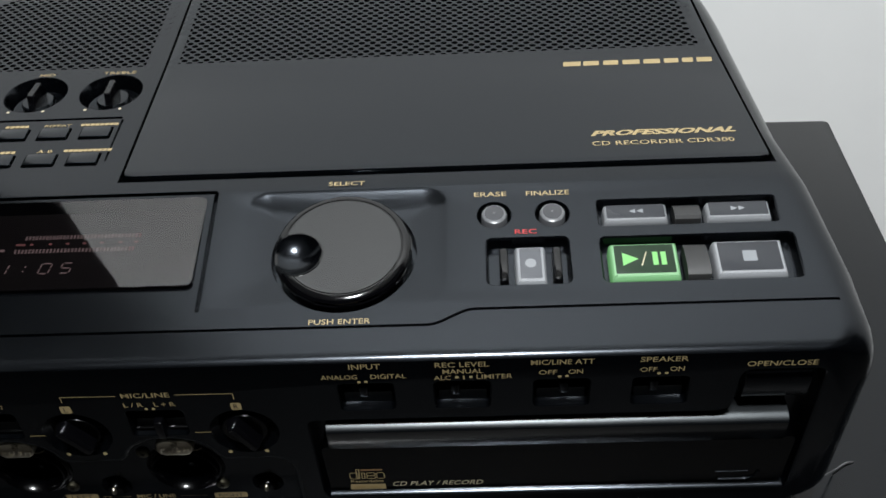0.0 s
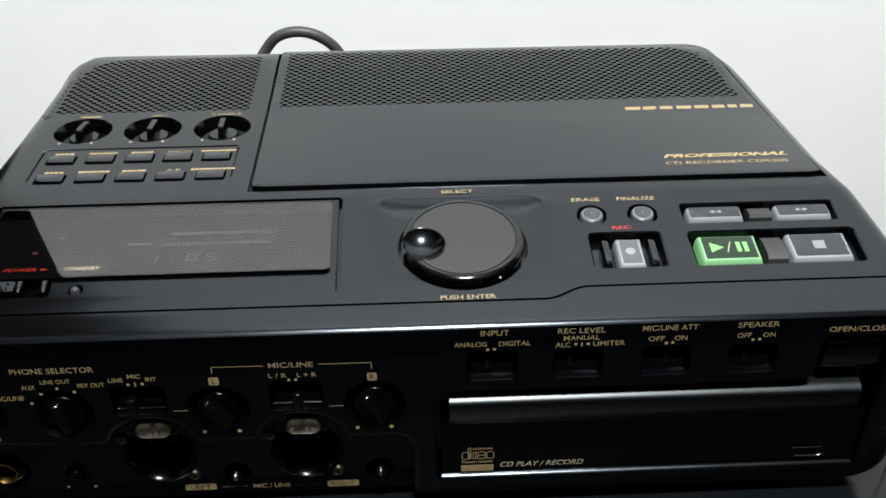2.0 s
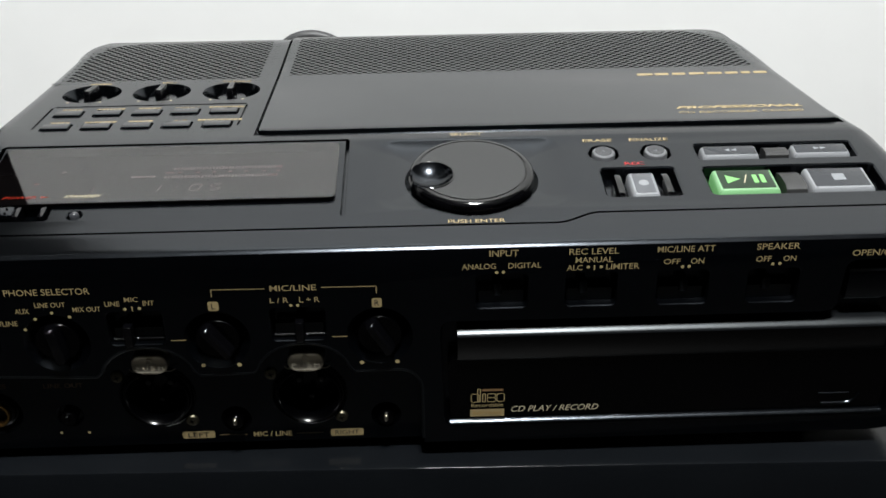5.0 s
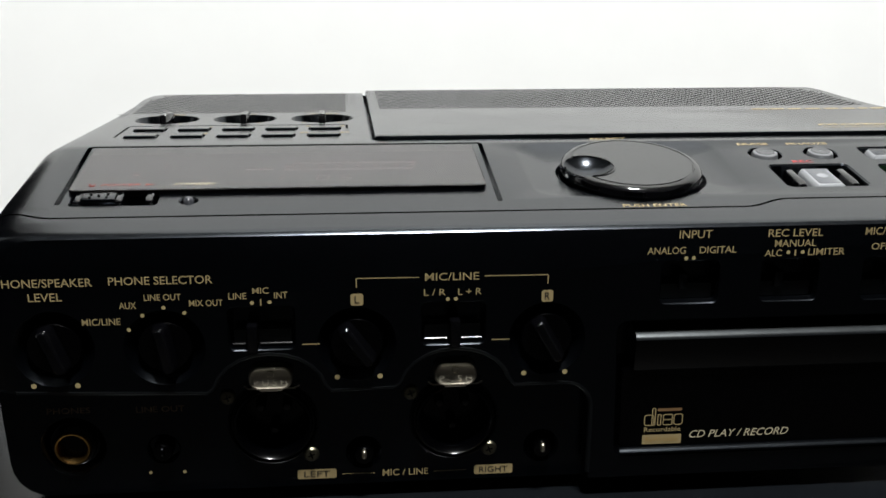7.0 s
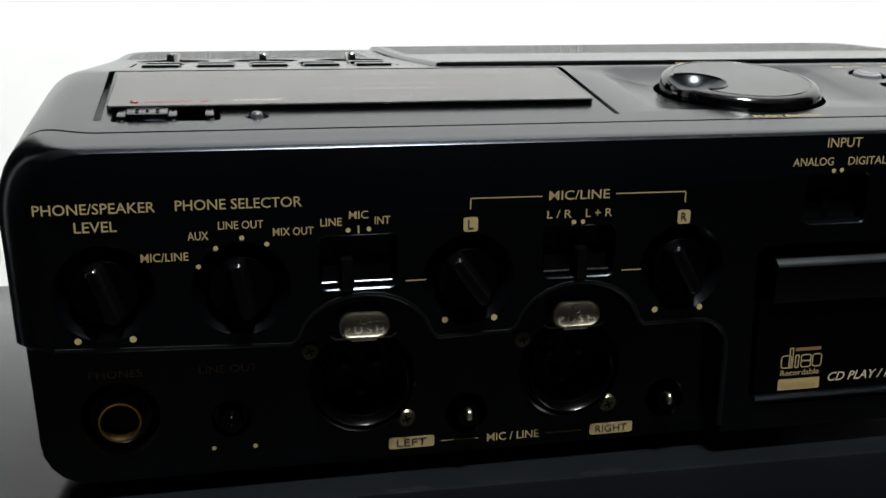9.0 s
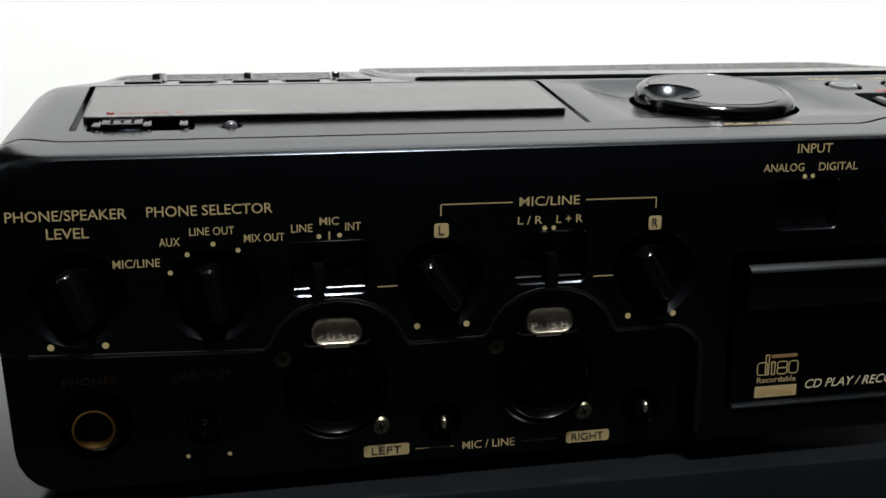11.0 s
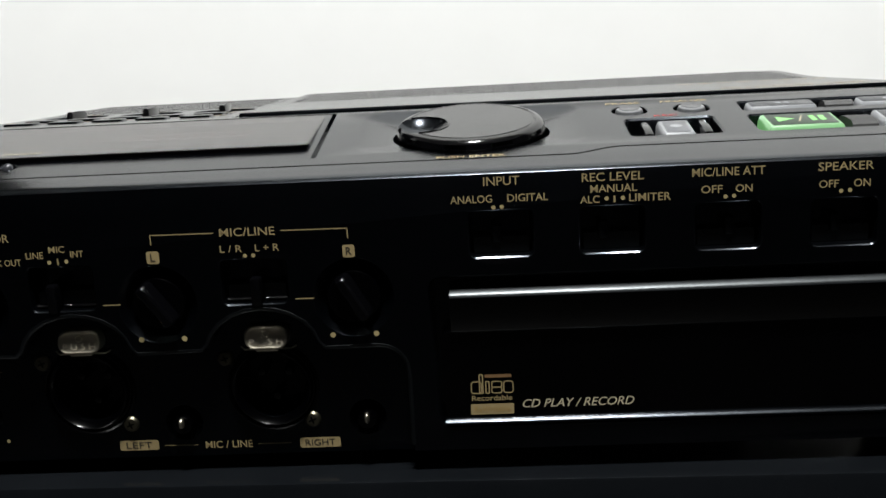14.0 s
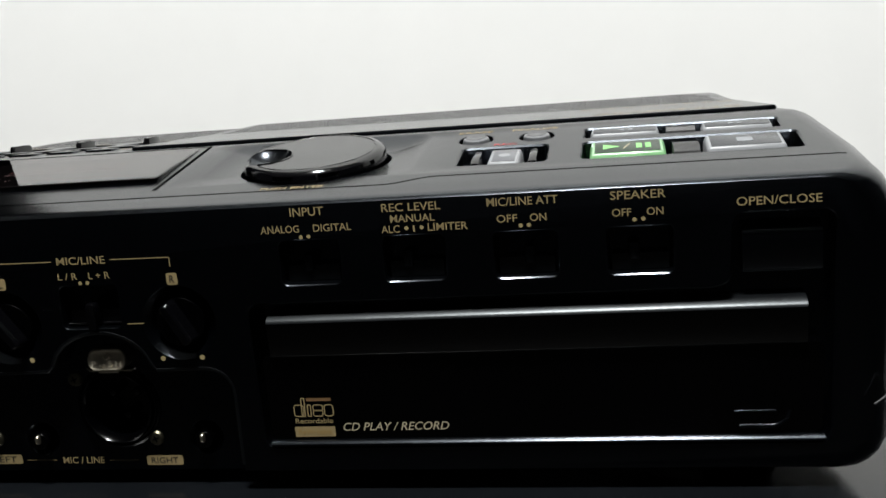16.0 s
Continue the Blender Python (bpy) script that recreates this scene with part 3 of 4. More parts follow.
    lettering("POWER", tilt, 0.0110, 0.0017, M_REDLIT, win, "lettering", 0.2, px, py)
    px, py = at(-0.1319, 0.0308)
    print_shape([(-0.0014, -0.0007), (0.0014, 0), (-0.0014, 0.0007)], tilt, M_REDLIT, win, "arrow_mark", px, py)
    px, py = at(-0.1481, 0.0308)
    bm = bmesh.new()
    tube(bm, [(0.0008 * math.cos(radians(a)), 0.0008 * math.sin(radians(a)), 0) for a in range(-235, 56, 20)], 0.00012, 5)
    part("power_mark", bm, M_REDLIT, win, m=tilt @ pose(px, py, 0.0001))
    px, py = at(-0.1194, 0.0308)
    lettering("STANDBY", tilt, 0.0122, 0.0017, M_WHITE, win, "lettering", 0.2, px, py)


display()

# power slide switch
slide = on(DECK, -0.1406, 0.0234 * KD)
bm = bmesh.new()
prism(bm, rrect(0.0092, 0.0050, 0.0005, 2), -0.0038, 0.0012, slide, 0.0003, at=(-0.0042, 0.0002))
slider = part("power_slider", bm, M_BODY, rec, "black slide switch with moulded dots")
for dx, dy in ((-0.0065, 0.0012), (-0.0065, -0.0012), (-0.0042, 0.0), (-0.0019, 0.0012), (-0.0019, -0.0012)):
    bm = bmesh.new()
    lathe(bm, [(0.0004, 0.0), (0.00038, 0.0003), (0.0002, 0.0004)], 10, slide @ pose(dx, dy + 0.0002, 0.0012))
    part("dot", bm, M_DARK, slider)
for dx in (-0.0099, 0.0014, 0.0096):
    bm = bmesh.new()
    prism(bm, rrect(0.0022, 0.0062, 0.0005, 2), -0.0038, 0.0009, slide, 0.0006, at=(dx, 0.0003))
    part("guide", bm, M_GLOSS, slider)
bm = bmesh.new()
lathe(bm, [(0.0017, -0.0018), (0.0016, 0.0001), (0.0013, 0.0007), (0.0008, 0.0011), (0.0002, 0.0012)], 20)
part("standby_led", bm, M_DOME, rec, "small round metal-rimmed indicator", on(DECK, -0.1203, 0.0220 * KD))


def jog_dial():
    """Big dial with a finger dimple in its top and shallow notches round the rim."""
    n, bm, h = 140, bmesh.new(), 0.0044
    prof = [(0.0204, -0.0060), (0.0212, -0.0020), (0.0214, 0.0017), (0.02138, 0.0018), (0.0211, 0.0030), (0.02105, 0.0031), (0.0206, 0.0037), (0.0200, 0.0041), (0.0194, 0.0043), (0.0188, 0.0044), (0.0186, 0.0042), (0.0183, 0.0042), (0.0181, 0.0044)]
    rings = []
    for k, (r, z) in enumerate(prof):
        ring = []
        for i in range(n):
            a = 2 * math.pi * i / n
            notch = 0.0010 if 3 <= k <= 4 and (i % 14) < 6 else 0.0
            ring.append(((r - notch) * math.cos(a), (r - notch) * math.sin(a), z))
        rings.append(ring)
    stack(bm, rings)
    cut = bmesh.new()
    c = Vector((-0.0143, -0.0030, h + 0.0067))
    bmesh.ops.create_uvsphere(cut, u_segments=40, v_segments=24, radius=0.0105, matrix=Matrix.Translation(c))
    me = carve("jog_dial", bm, [cut], M_GLOSS, 25)
    me.materials.append(M_KNOBTOP)
    me.materials.append(M_BODY)
    for f in me.polygons:
        p = f.center
        if abs(p.z - h) < 0.00005 and math.hypot(p.x, p.y) < 0.0182:
            f.material_index = 1
        elif p.z < h - 0.0001 and (p - c).length < 0.0106:
            f.material_index = 2
    dial = part("jog_dial", me, None, rec, "glossy black round dial with a finger dimple", on(DECKR, 0.0098, 0.0405 * KD, -0.0015))
    bm = bmesh.new()
    ring = []
    for i in range(49):
        a = 2 * math.pi * i / 48
        ring.append((c.x + 0.0081 * math.cos(a), c.y + 0.0081 * math.sin(a), h))
    keep = [p for p in ring if math.hypot(p[0], p[1]) < 0.0184]
    keep.sort(key=lambda p: math.atan2(p[1] - c.y, p[0] - c.x))
    tube(bm, keep, 0.0003, 8)
    part("dimple_lip", bm, M_GLOSS, dial)


jog_dial()


def soft_button(x, y, w, h, rise, body_mat, inset_mat, name, label, inset=0.0017):
    """Frosted cap with sloping sides and a dark window in its top."""
    m = on(DECKR, x, y * KD)
    bm = bmesh.new()
    hh = h * KD
    out = rrect(w, hh, 0.0009, 4)
    stack(bm, [[(px, py, -0.0056) for px, py in out], [(px, py, rise - 0.0016) for px, py in grow(out, -0.0002)], [(px, py, rise - 0.0003) for px, py in grow(out, -0.0007)], [(px, py, rise) for px, py in grow(out, -0.0011)]], m)
    b = part(name, bm, body_mat, rec, label)
    bm = bmesh.new()
    prism(bm, rrect(w - 2 * inset, hh - inset * 2.0, 0.0004, 3), rise - 0.0002, rise + 0.00012, m, 0.0001, at=(0, 0.0004))
    part("window", bm, inset_mat, b)
    return b, on(DECKR, x, y * KD + 0.0004, rise + 0.00014)


TRI = lambda w, h: [(-w / 2, -h / 2), (w / 2, 0), (-w / 2, h / 2)]
b, m = soft_button(0.1014, 0.0519, 0.0204, 0.0072, 0.0003, M_CLEAR, M_INSET, "rewind_button", "frosted clear rewind button", 0.0011)
for dx in (-0.0011, 0.0013):
    print_shape([(-p[0], -p[1]) for p in TRI(0.0021, 0.0018)], m, M_MARK, b, "arrow_mark", dx)
b, m = soft_button(0.1335, 0.0519, 0.0204, 0.0072, 0.0003, M_CLEAR, M_INSET, "forward_button", "frosted clear forward button", 0.0011)
for dx in (-0.0013, 0.0011):
    print_shape(TRI(0.0021, 0.0018), m, M_MARK, b, "arrow_mark", dx)
b, m = soft_button(0.1020, 0.0335, 0.0212, 0.0134, 0.0006, M_GREEN, M_GREENIN, "play_button", "green-lit frosted play and pause button", 0.0016)
print_shape(TRI(0.0048, 0.0050), m, M_GREENMARK, b, "play_mark", -0.0043)
print_shape([(-0.0011, -0.0026), (-0.0007, -0.0026), (0.0011, 0.0026), (0.0007, 0.0026)], m, M_WHITE, b, "slash_mark", -0.0002)
for dx in (0.0032, 0.0057):
    print_shape(rrect(0.0016, 0.0050, 0.0001, 1), m, M_GREENMARK, b, "pause_mark", dx)
b, m = soft_button(0.1336, 0.0335, 0.0216, 0.0134, 0.0006, M_CLEAR, M_INSET, "stop_button", "frosted clear stop button", 0.0016)
print_shape(rrect(0.0042, 0.0040, 0.0002, 1), m, M_MARK, b, "stop_mark")
b, m = soft_button(0.0675, 0.0335, 0.0098, 0.0142, 0.0001, M_CLEAR, M_RECIN, "record_button", "frosted clear record button", 0.0016)
print_shape(circle(0.0017, 24), m, M_CLEAR, b, "record_mark")
for x, y, w, h in ((0.1175, 0.0519, 0.0082, 0.0066), (0.1179, 0.0337, 0.0070, 0.0124)):
    bm = bmesh.new()
    hh = h * KD
    prof = [(-0.5, -0.0056), (-0.5, -0.0016), (-0.44, 0.0000), (-0.3, 0.0008), (0.0, 0.0006), (0.3, 0.0000), (0.5, -0.0012), (0.5, -0.0056)]
    stack(bm, [[(sx * w / 2, py * hh, pz) for py, pz in prof] for sx in (-1, -0.93, 0.93, 1)], on(DECKR, x, y * KD))
    part("divider", bm, M_RUBBER, rec, "matt black rounded divider")
for x in (0.0594, 0.0757):
    bm = bmesh.new()
    prof = [(-0.5, -0.0056), (-0.5, -0.0012), (-0.45, -0.0002), (-0.36, 0.0002), (0.36, 0.0002), (0.46, -0.0004), (0.5, -0.0056)]
    stack(bm, [[(sx * 0.0013, py * 0.0130, pz - dz) for py, pz in prof] for sx, dz in ((-1, 0.0007), (-0.8, 0.0002), (-0.45, 0.0), (0.45, 0.0), (0.8, 0.0002), (1, 0.0007))], on(DECKR, x, 0.0343 * KD))
    part("guard", bm, M_GLOSS, rec, "slim glossy black guard beside the record button")
for x in (0.0570, 0.0754):
    bm = bmesh.new()
    lathe(bm, [(0.0042, -0.0058), (0.0041, 0.0002), (0.0038, 0.0010), (0.0032, 0.0013), (0.0004, 0.0013)], 28)
    cap = part("push_button", bm, M_CAP, rec, "round smoky clear push button", on(DECKR, x, 0.0528 * KD, -0.0006))
    bm = bmesh.new()
    lathe(bm, [(0.0031, 0.0012), (0.0030, 0.0014), (0.0018, 0.00135), (0.0004, 0.0013)], 24)
    part("button_face", bm, M_DOME, cap, m=pose(0, 0.0003, 0))
for string, x, y, w, h, mat in (("SELECT", 0.0093, 0.0676, 0.0118, 0.0017, M_GOLD), ("PUSH ENTER", 0.0100, 0.0152, 0.0184, 0.0019, M_GOLD), ("ERASE", 0.0560, 0.0612, 0.0104, 0.0019, M_GOLD),
                             ("FINALIZE", 0.0744, 0.0611, 0.0138, 0.0019, M_GOLD), ("REC", 0.0666, 0.0460, 0.0068, 0.0018, M_RED)):
    lettering(string, DECKR, w, h, mat, rec, x=x, y=y * KD)

# ---- top ----
for i, x in enumerate(TONE):
    bm = bmesh.new()
    lathe(bm, [(0.0064, -0.0078), (0.0063, -0.0034), (0.0057, -0.0026), (0.0008, -0.0024)], 32)
    k = part("tone_knob", bm, M_BODY, rec, "sunken black tone knob with a pointer fin", on(LIDP, x, 0.1292))
    bm = bmesh.new()
    stack(bm, [[(px * s, py * s2, z) for px, py in rrect(0.0026, 0.0124, 0.0006, 3)] for z, s, s2 in ((-0.0032, 1.1, 1.0), (0.0018, 0.92, 0.82), (0.0024, 0.78, 0.74))])
    part("fin", bm, M_GLOSS, k, m=pose(0, 0, 0, 0, 0, (-10, -4, 0)[i]))
    bm = bmesh.new()
    prism(bm, rrect(0.0006, 0.0050, 0.0002, 2), 0.0024, 0.00248)
    part("pointer", bm, M_BODY, k, m=pose(0, 0.002, 0))
    for dx in (-0.0068, 0.0062):
        print_shape(circle(0.0006, 14), LIDP, M_WHITE, rec, "dot", x + dx, 0.1172)
lettering("MID", LIDP, 0.0060, 0.0018, M_GOLD, rec, x=TONE[1] + 0.0004, y=0.1432)
lettering("TREBLE", LIDP, 0.0128, 0.0018, M_GOLD, rec, x=TONE[2], y=0.1432)
print_shape(rrect(0.0090, 0.0014, 0.0003, 2), LIDP, M_GOLD, rec, "label_bar", TONE[0], 0.1432)
for r, (y, dx, widths) in enumerate(((0.1015, 0.0, (0.0078, 0.0112, 0.0088, 0.0092, 0.0140)), (0.0853, -0.0002, (0.0074, 0.0122, 0.0092, 0.0052, 0.0172)))):
    for c, bx in enumerate(BTN_X):
        bm = bmesh.new()
        prism(bm, rrect(0.0103, 0.0064, 0.0005, 2), -0.0044, 0.0007, None, 0.0003)
        part("key", bm, M_LID, rec, m=on(LIDP, bx + dx, y + 0.0003))
        ly = y + 0.0056
        if (r, c) == (1, 3):
            lettering("A-B", LIDP, 0.0054, 0.0017, M_GOLD, rec, x=bx, y=ly)
        elif (r, c) == (0, 3):
            lettering("REPEAT", LIDP, 0.0096, 0.0015, M_GOLD, rec, x=bx, y=ly)
        else:
            cells = max(3, int(widths[c] / 0.0016))
            for q in range(cells):
                print_shape(rrect(widths[c] / cells * 0.86, 0.0015, 0.0002, 1), LIDP, M_GOLD, rec, "label_bar", bx - widths[c] / 2 + widths[c] / cells * (q + 0.5), ly)
LT = LIDP @ pose(0, 0, 0.0012)
lettering("PROFESSIONAL", LT, 0.0492, 0.0032, M_GOLD, lid, x=0.1156, y=0.0888, slant=0.35, weight=0.045)
lettering("CD RECORDER CDR300", LT, 0.0475, 0.0024, M_GOLD, lid, x=0.1148, y=0.0828)
for x0, x1 in ((0.0866, 0.0932), (0.0942, 0.1000), (0.1016, 0.1072), (0.1088, 0.1152), (0.1166, 0.1228), (0.1242, 0.1296), (0.1310, 0.1350), (0.1364, 0.1420)):
    x0, x1 = x0 - 0.0012, x1 - 0.0012
    print_shape([(x0, 0.1338), (x1, 0.1338), (x1 + 0.0003, 0.1370), (x0 + 0.0003, 0.1370)], LT, M_GOLD, lid, "emblem_bar")

# ---- front ----
KF = 1.0036


def words(string, x0, x1, z, h, plane=FRONT, mat=M_GOLD, slant=0.0):
    lettering(string, plane, x1 - x0, h, mat, rec, x=(x0 + x1) / 2, y=z * KF, slant=slant)


def dot(x, z, r=0.00062, plane=FRONT):
    print_shape(circle(r, 16), plane, M_DOT, rec, "dot", x, z * KF)


def line(x0, z0, x1, z1, t=0.00028, plane=FRONT, mat=M_GOLD):
    d = Vector((x1 - x0, z1 - z0)).normalized() * t / 2
    print_shape([(x0 + d.y, z0 - d.x), (x1 + d.y, z1 - d.x), (x1 - d.y, z1 + d.x), (x0 - d.y, z0 + d.x)], plane, mat, rec, "printed_line")


for w in (("PHONE/SPEAKER", -0.1675, -0.1430, 0.0696, 0.0023), ("LEVEL", -0.1596, -0.1510, 0.0657, 0.0023), ("PHONE SELECTOR", -0.1389, -0.1122, 0.0697, 0.0023),
          ("AUX", -0.1367, -0.1323, 0.0629, 0.0019), ("LINE OUT", -0.1302, -0.1206, 0.0650, 0.0018), ("MIX OUT", -0.1186, -0.1098, 0.0631, 0.0018), ("MIC/LINE", -0.1466, -0.1367, 0.0585, 0.0019),
          ("LINE", -0.1083, -0.1036, 0.0648, 0.0018), ("MIC", -0.1020, -0.0977, 0.0662, 0.0018), ("INT", -0.0963, -0.0928, 0.0648, 0.0018),
          ("MIC/LINE", -0.0561, -0.0415, 0.0689, 0.0022), ("L / R", -0.0564, -0.0505, 0.0645, 0.0019), ("L + R", -0.0471, -0.0407, 0.0645, 0.0019),
          ("INPUT", 0.0131, 0.0223, 0.0793, 0.0023), ("ANALOG", 0.0045, 0.0152, 0.0748, 0.0020), ("DIGITAL", 0.0191, 0.0295, 0.0748, 0.0020),
          ("REC LEVEL", 0.0381, 0.0537, 0.0792, 0.0022), ("MANUAL", 0.0402, 0.0520, 0.0762, 0.0020), ("ALC", 0.0376, 0.0425, 0.0735, 0.0020), ("LIMITER", 0.0500, 0.0605, 0.0736, 0.0020),
          ("MIC/LINE ATT", 0.0658, 0.0840, 0.0792, 0.0022), ("OFF", 0.0681, 0.0734, 0.0748, 0.0020), ("ON", 0.0767, 0.0809, 0.0748, 0.0020),
          ("SPEAKER", 0.0971, 0.1108, 0.0793, 0.0022), ("OFF", 0.0974, 0.1022, 0.0749, 0.0020), ("ON", 0.1060, 0.1101, 0.0749, 0.0020), ("OPEN/CLOSE", 0.1278, 0.1480, 0.0762, 0.0022)):
    words(*w)
for x, z in ((-0.1022, 0.0628), (-0.0976, 0.0629), (-0.1347, 0.0561), (-0.1309, 0.0600), (-0.1253, 0.0621), (-0.1200, 0.0605), (-0.0499, 0.0625), (-0.0477, 0.0625),
             (0.0155, 0.0725), (0.0176, 0.0726), (0.0443, 0.0736), (0.0484, 0.0736), (0.0742, 0.0728), (0.0763, 0.0729), (0.1029, 0.0730), (0.1051, 0.0731)):
    dot(x, z, 0.00055)
for x, z in ((-0.1607, 0.0407), (-0.1493, 0.0405), (-0.0801, 0.0406), (-0.0684, 0.0405), (-0.0284, 0.0400), (-0.0168, 0.0400)):
    dot(x, z, 0.00075)
for a in ((-0.0999, 0.0622, -0.0999, 0.0640, 0.0004), (0.0463, 0.0728, 0.0463, 0.0745, 0.0005), (-0.0745, 0.0692, -0.0577, 0.0691), (-0.0745, 0.0692, -0.0745, 0.0666), (-0.0400, 0.0691, -0.0226, 0.0690),
          (-0.0226, 0.0690, -0.0226, 0.0664), (-0.0893, 0.0507, -0.0846, 0.0507), (-0.0376, 0.0505, -0.0326, 0.0505)):
    line(*a)
M_INK = material("black_ink", (0.01, 0.009, 0.008), 0.5)


def badge(string, x0, x1, z0, z1, plane, tw, th):
    print_shape(rrect(x1 - x0, z1 - z0, 0.0006, 3), plane, M_GOLD, rec, "badge", (x0 + x1) / 2, (z0 + z1) / 2)
    lettering(string, plane, tw, th, M_INK, rec, x=(x0 + x1) / 2, y=(z0 + z1) / 2, lift=0.00012)


badge("L", -0.0761, -0.0727, 0.0615, 0.0649, FRONT, 0.0013, 0.0021)
badge("R", -0.0242, -0.0210, 0.0612, 0.0646, FRONT, 0.0015, 0.0021)
badge("LEFT", -0.0923, -0.0811, 0.0067, 0.0097, LOWER, 0.0074, 0.0019)
badge("RIGHT", -0.0411, -0.0297, 0.0060, 0.0090, LOWER, 0.0084, 0.0019)
words("MIC / LINE", -0.0678, -0.0545, 0.0077, 0.0021, LOWER)
line(-0.0795, 0.0079, -0.0700, 0.0078, 0.0002, LOWER)
line(-0.0528, 0.0076, -0.0435, 0.0076, 0.0002, LOWER)
# darker gold: shade of the overhang on PHONES and LINE OUT put into the ink
M_GOLD_DIM = material("dimmed_gold_print", (0.16, 0.09, 0.04), 0.5)
words("PHONES", -0.1600, -0.1484, 0.0308, 0.0018, LOWER, M_GOLD_DIM)
words("LINE OUT", -0.1360, -0.1228, 0.0304, 0.0018, LOWER, M_GOLD_DIM)
for x, z in ((-0.1335, 0.0108), (-0.1240, 0.0106)):
    dot(x, z, 0.00055, LOWER)

for kx, ky, turn in KNOBS:
    bm = bmesh.new()
    lathe(bm, [(0.0072, -0.0061), (0.0071, -0.0010), (0.0069, -0.0007), (0.0010, -0.0007)], 36)
    k = part("rotary_knob", bm, M_DARK, rec, "black rotary knob with a raised grip", on(FRONT, kx, ky, 0, turn))
    bm = bmesh.new()
    stack(bm, [[(px * s, py * s2, z) for px, py in rrect(0.0044, 0.0140, 0.0014, 4)] for z, s, s2 in ((-0.0009, 1.1, 0.97), (0.0022, 0.86, 0.94), (0.0031, 0.7, 0.92), (0.0036, 0.4, 0.86))])
    part("grip", bm, M_GLOSS, k)
    bm = bmesh.new()
    prism(bm, rrect(0.0005, 0.0044, 0.0001, 1), 0.0034, 0.00368)
    part("pointer", bm, M_BODY, k, m=pose(0, 0.0038, 0))

for sx, sy, sw, off in SWITCHES:
    bm = bmesh.new()
    stack(bm, [[(px, py, z) for px, py in rrect(sw - 0.0022, 0.0042, 0.0004, 2)] for z in (-0.0064, -0.0030)], on(FRONT, sx, sy - 0.0035))
    s = part("slide_switch", bm, M_LIP, rec, "small black slide switch in a recess")
    lever, out = sx < 0, 0.0012 if sx < 0 else -0.0022
    bm = bmesh.new()
    stack(bm, [[(px * q, py * q2, z) for px, py in rrect(0.0030, 0.0078 if lever else 0.0046, 0.0006, 3)] for z, q, q2 in ((-0.0064, 1.0, 1.0), (out - 0.0006, 0.95, 1.0), (out - 0.0001, 0.8, 0.94), (out, 0.6, 0.88))],
          on(FRONT, sx + off, sy - (0.0027 if lever else 0.0006)))
    part("slider", bm, M_GLOSS if lever else M_BODY, s)
    if lever:
        for side in (-1, 1):
            w = sw / 2 - 0.0020 - 0.0008 - side * off
            bm = bmesh.new()
            prof = [(-0.0004, -0.0060), (-0.0004, -0.0020), (-0.0002, -0.0016), (0.0001, -0.0018), (0.0004, -0.0024), (0.0004, -0.0060)]
            stack(bm, [[(px, v, z) for v, z in prof] for px in (-w / 2, w / 2)], on(FRONT, sx + off + side * (0.0020 + w / 2), sy - 0.0050))
            part("rail", bm, M_DARK, s)

# raised rim round the connector panel
bm = bmesh.new()
edge = [(-0.0085, 0.0080)] + arch_outline()[2:-1] + [(-0.1655, 0.0390)]
tube(bm, [FRONT @ Vector((x, y, -0.00082)) for x, y in edge], 0.0009, 10)
part("panel_rim", bm, M_LIP, rec, "rounded rim along the connector panel")

# disc tray
bm = bmesh.new()
prof = [(0.0395, -0.0070), (0.0395, -0.0004), (0.0400, 0.0000), (0.0492, 0.0008), (0.0492, -0.0070)]
stack(bm, [[(x, v, z) for v, z in prof] for x in (0.0030, 0.0034, 0.1440, 0.1444)], FRONT)
tray = part("tray_door", bm, M_DARK, rec, "black disc tray front with a bevelled top edge")
bm = bmesh.new()
prof = [(0.0492, -0.0070), (0.0492, 0.0009), (0.0497, 0.0007), (0.0501, 0.0003), (0.0506, -0.0004), (0.0511, -0.0014), (0.0514, -0.0024), (0.0516, -0.0070)]
stack(bm, [[(x, v, z) for v, z in prof] for x in (0.0030, 0.0034, 0.1440, 0.1444)], FRONT)
part("tray_lip", bm, M_LIP, tray, "satin rounded top edge of the tray")
bm = bmesh.new()
stack(bm, [[(px, py, z) for px, py in corner_run([(0.0006, 0.0150), (0.1478, 0.0150), (0.1490, 0.0394), (0.0000, 0.0394)], 0.0025)] for z in (-0.0071, -0.0012)], FRONT)
panel = part("tray_panel", bm, M_DARK, rec, "plain black lower tray panel")
bm = bmesh.new()
prof = [(0.0133, -0.0070), (0.0133, -0.0002), (0.0136, 0.0006), (0.0141, 0.0006), (0.0147, 0.0001), (0.0150, -0.0010), (0.0152, -0.0070)]
stack(bm, [[(x, v, z) for v, z in prof] for x in (0.0004, 0.0008, 0.1480, 0.1484)], FRONT)
part("tray_sill", bm, M_BODY, rec, "polished lower edge of the disc tray")
bm = bmesh.new()
tube(bm, [(x, 0.0170 + 0.0042 * (1 - math.sqrt(max(0.0, 1 - (max(0.0, x - 0.1352) / 0.0048) ** 2))), 0.0) for x in np.linspace(0.1275, 0.1400, 24)], 0.0006, 8)
part("finger_notch", bm, M_BODY, panel, m=FRONT @ pose(0, 0, -0.0012))
bm = bmesh.new()
tube(bm, [(x, 0.0212, 0.0) for x in np.linspace(0.1262, 0.1366, 6)], 0.0003, 8)
part("notch_edge", bm, M_BODY, panel, m=FRONT @ pose(0, 0, -0.0012))
bm = bmesh.new()
prof = [(0.0578, -0.0070), (0.0578, -0.0030), (0.0590, -0.0022), (0.0672, -0.0016), (0.0684, -0.0020), (0.0700, -0.0040), (0.0702, -0.0070)]
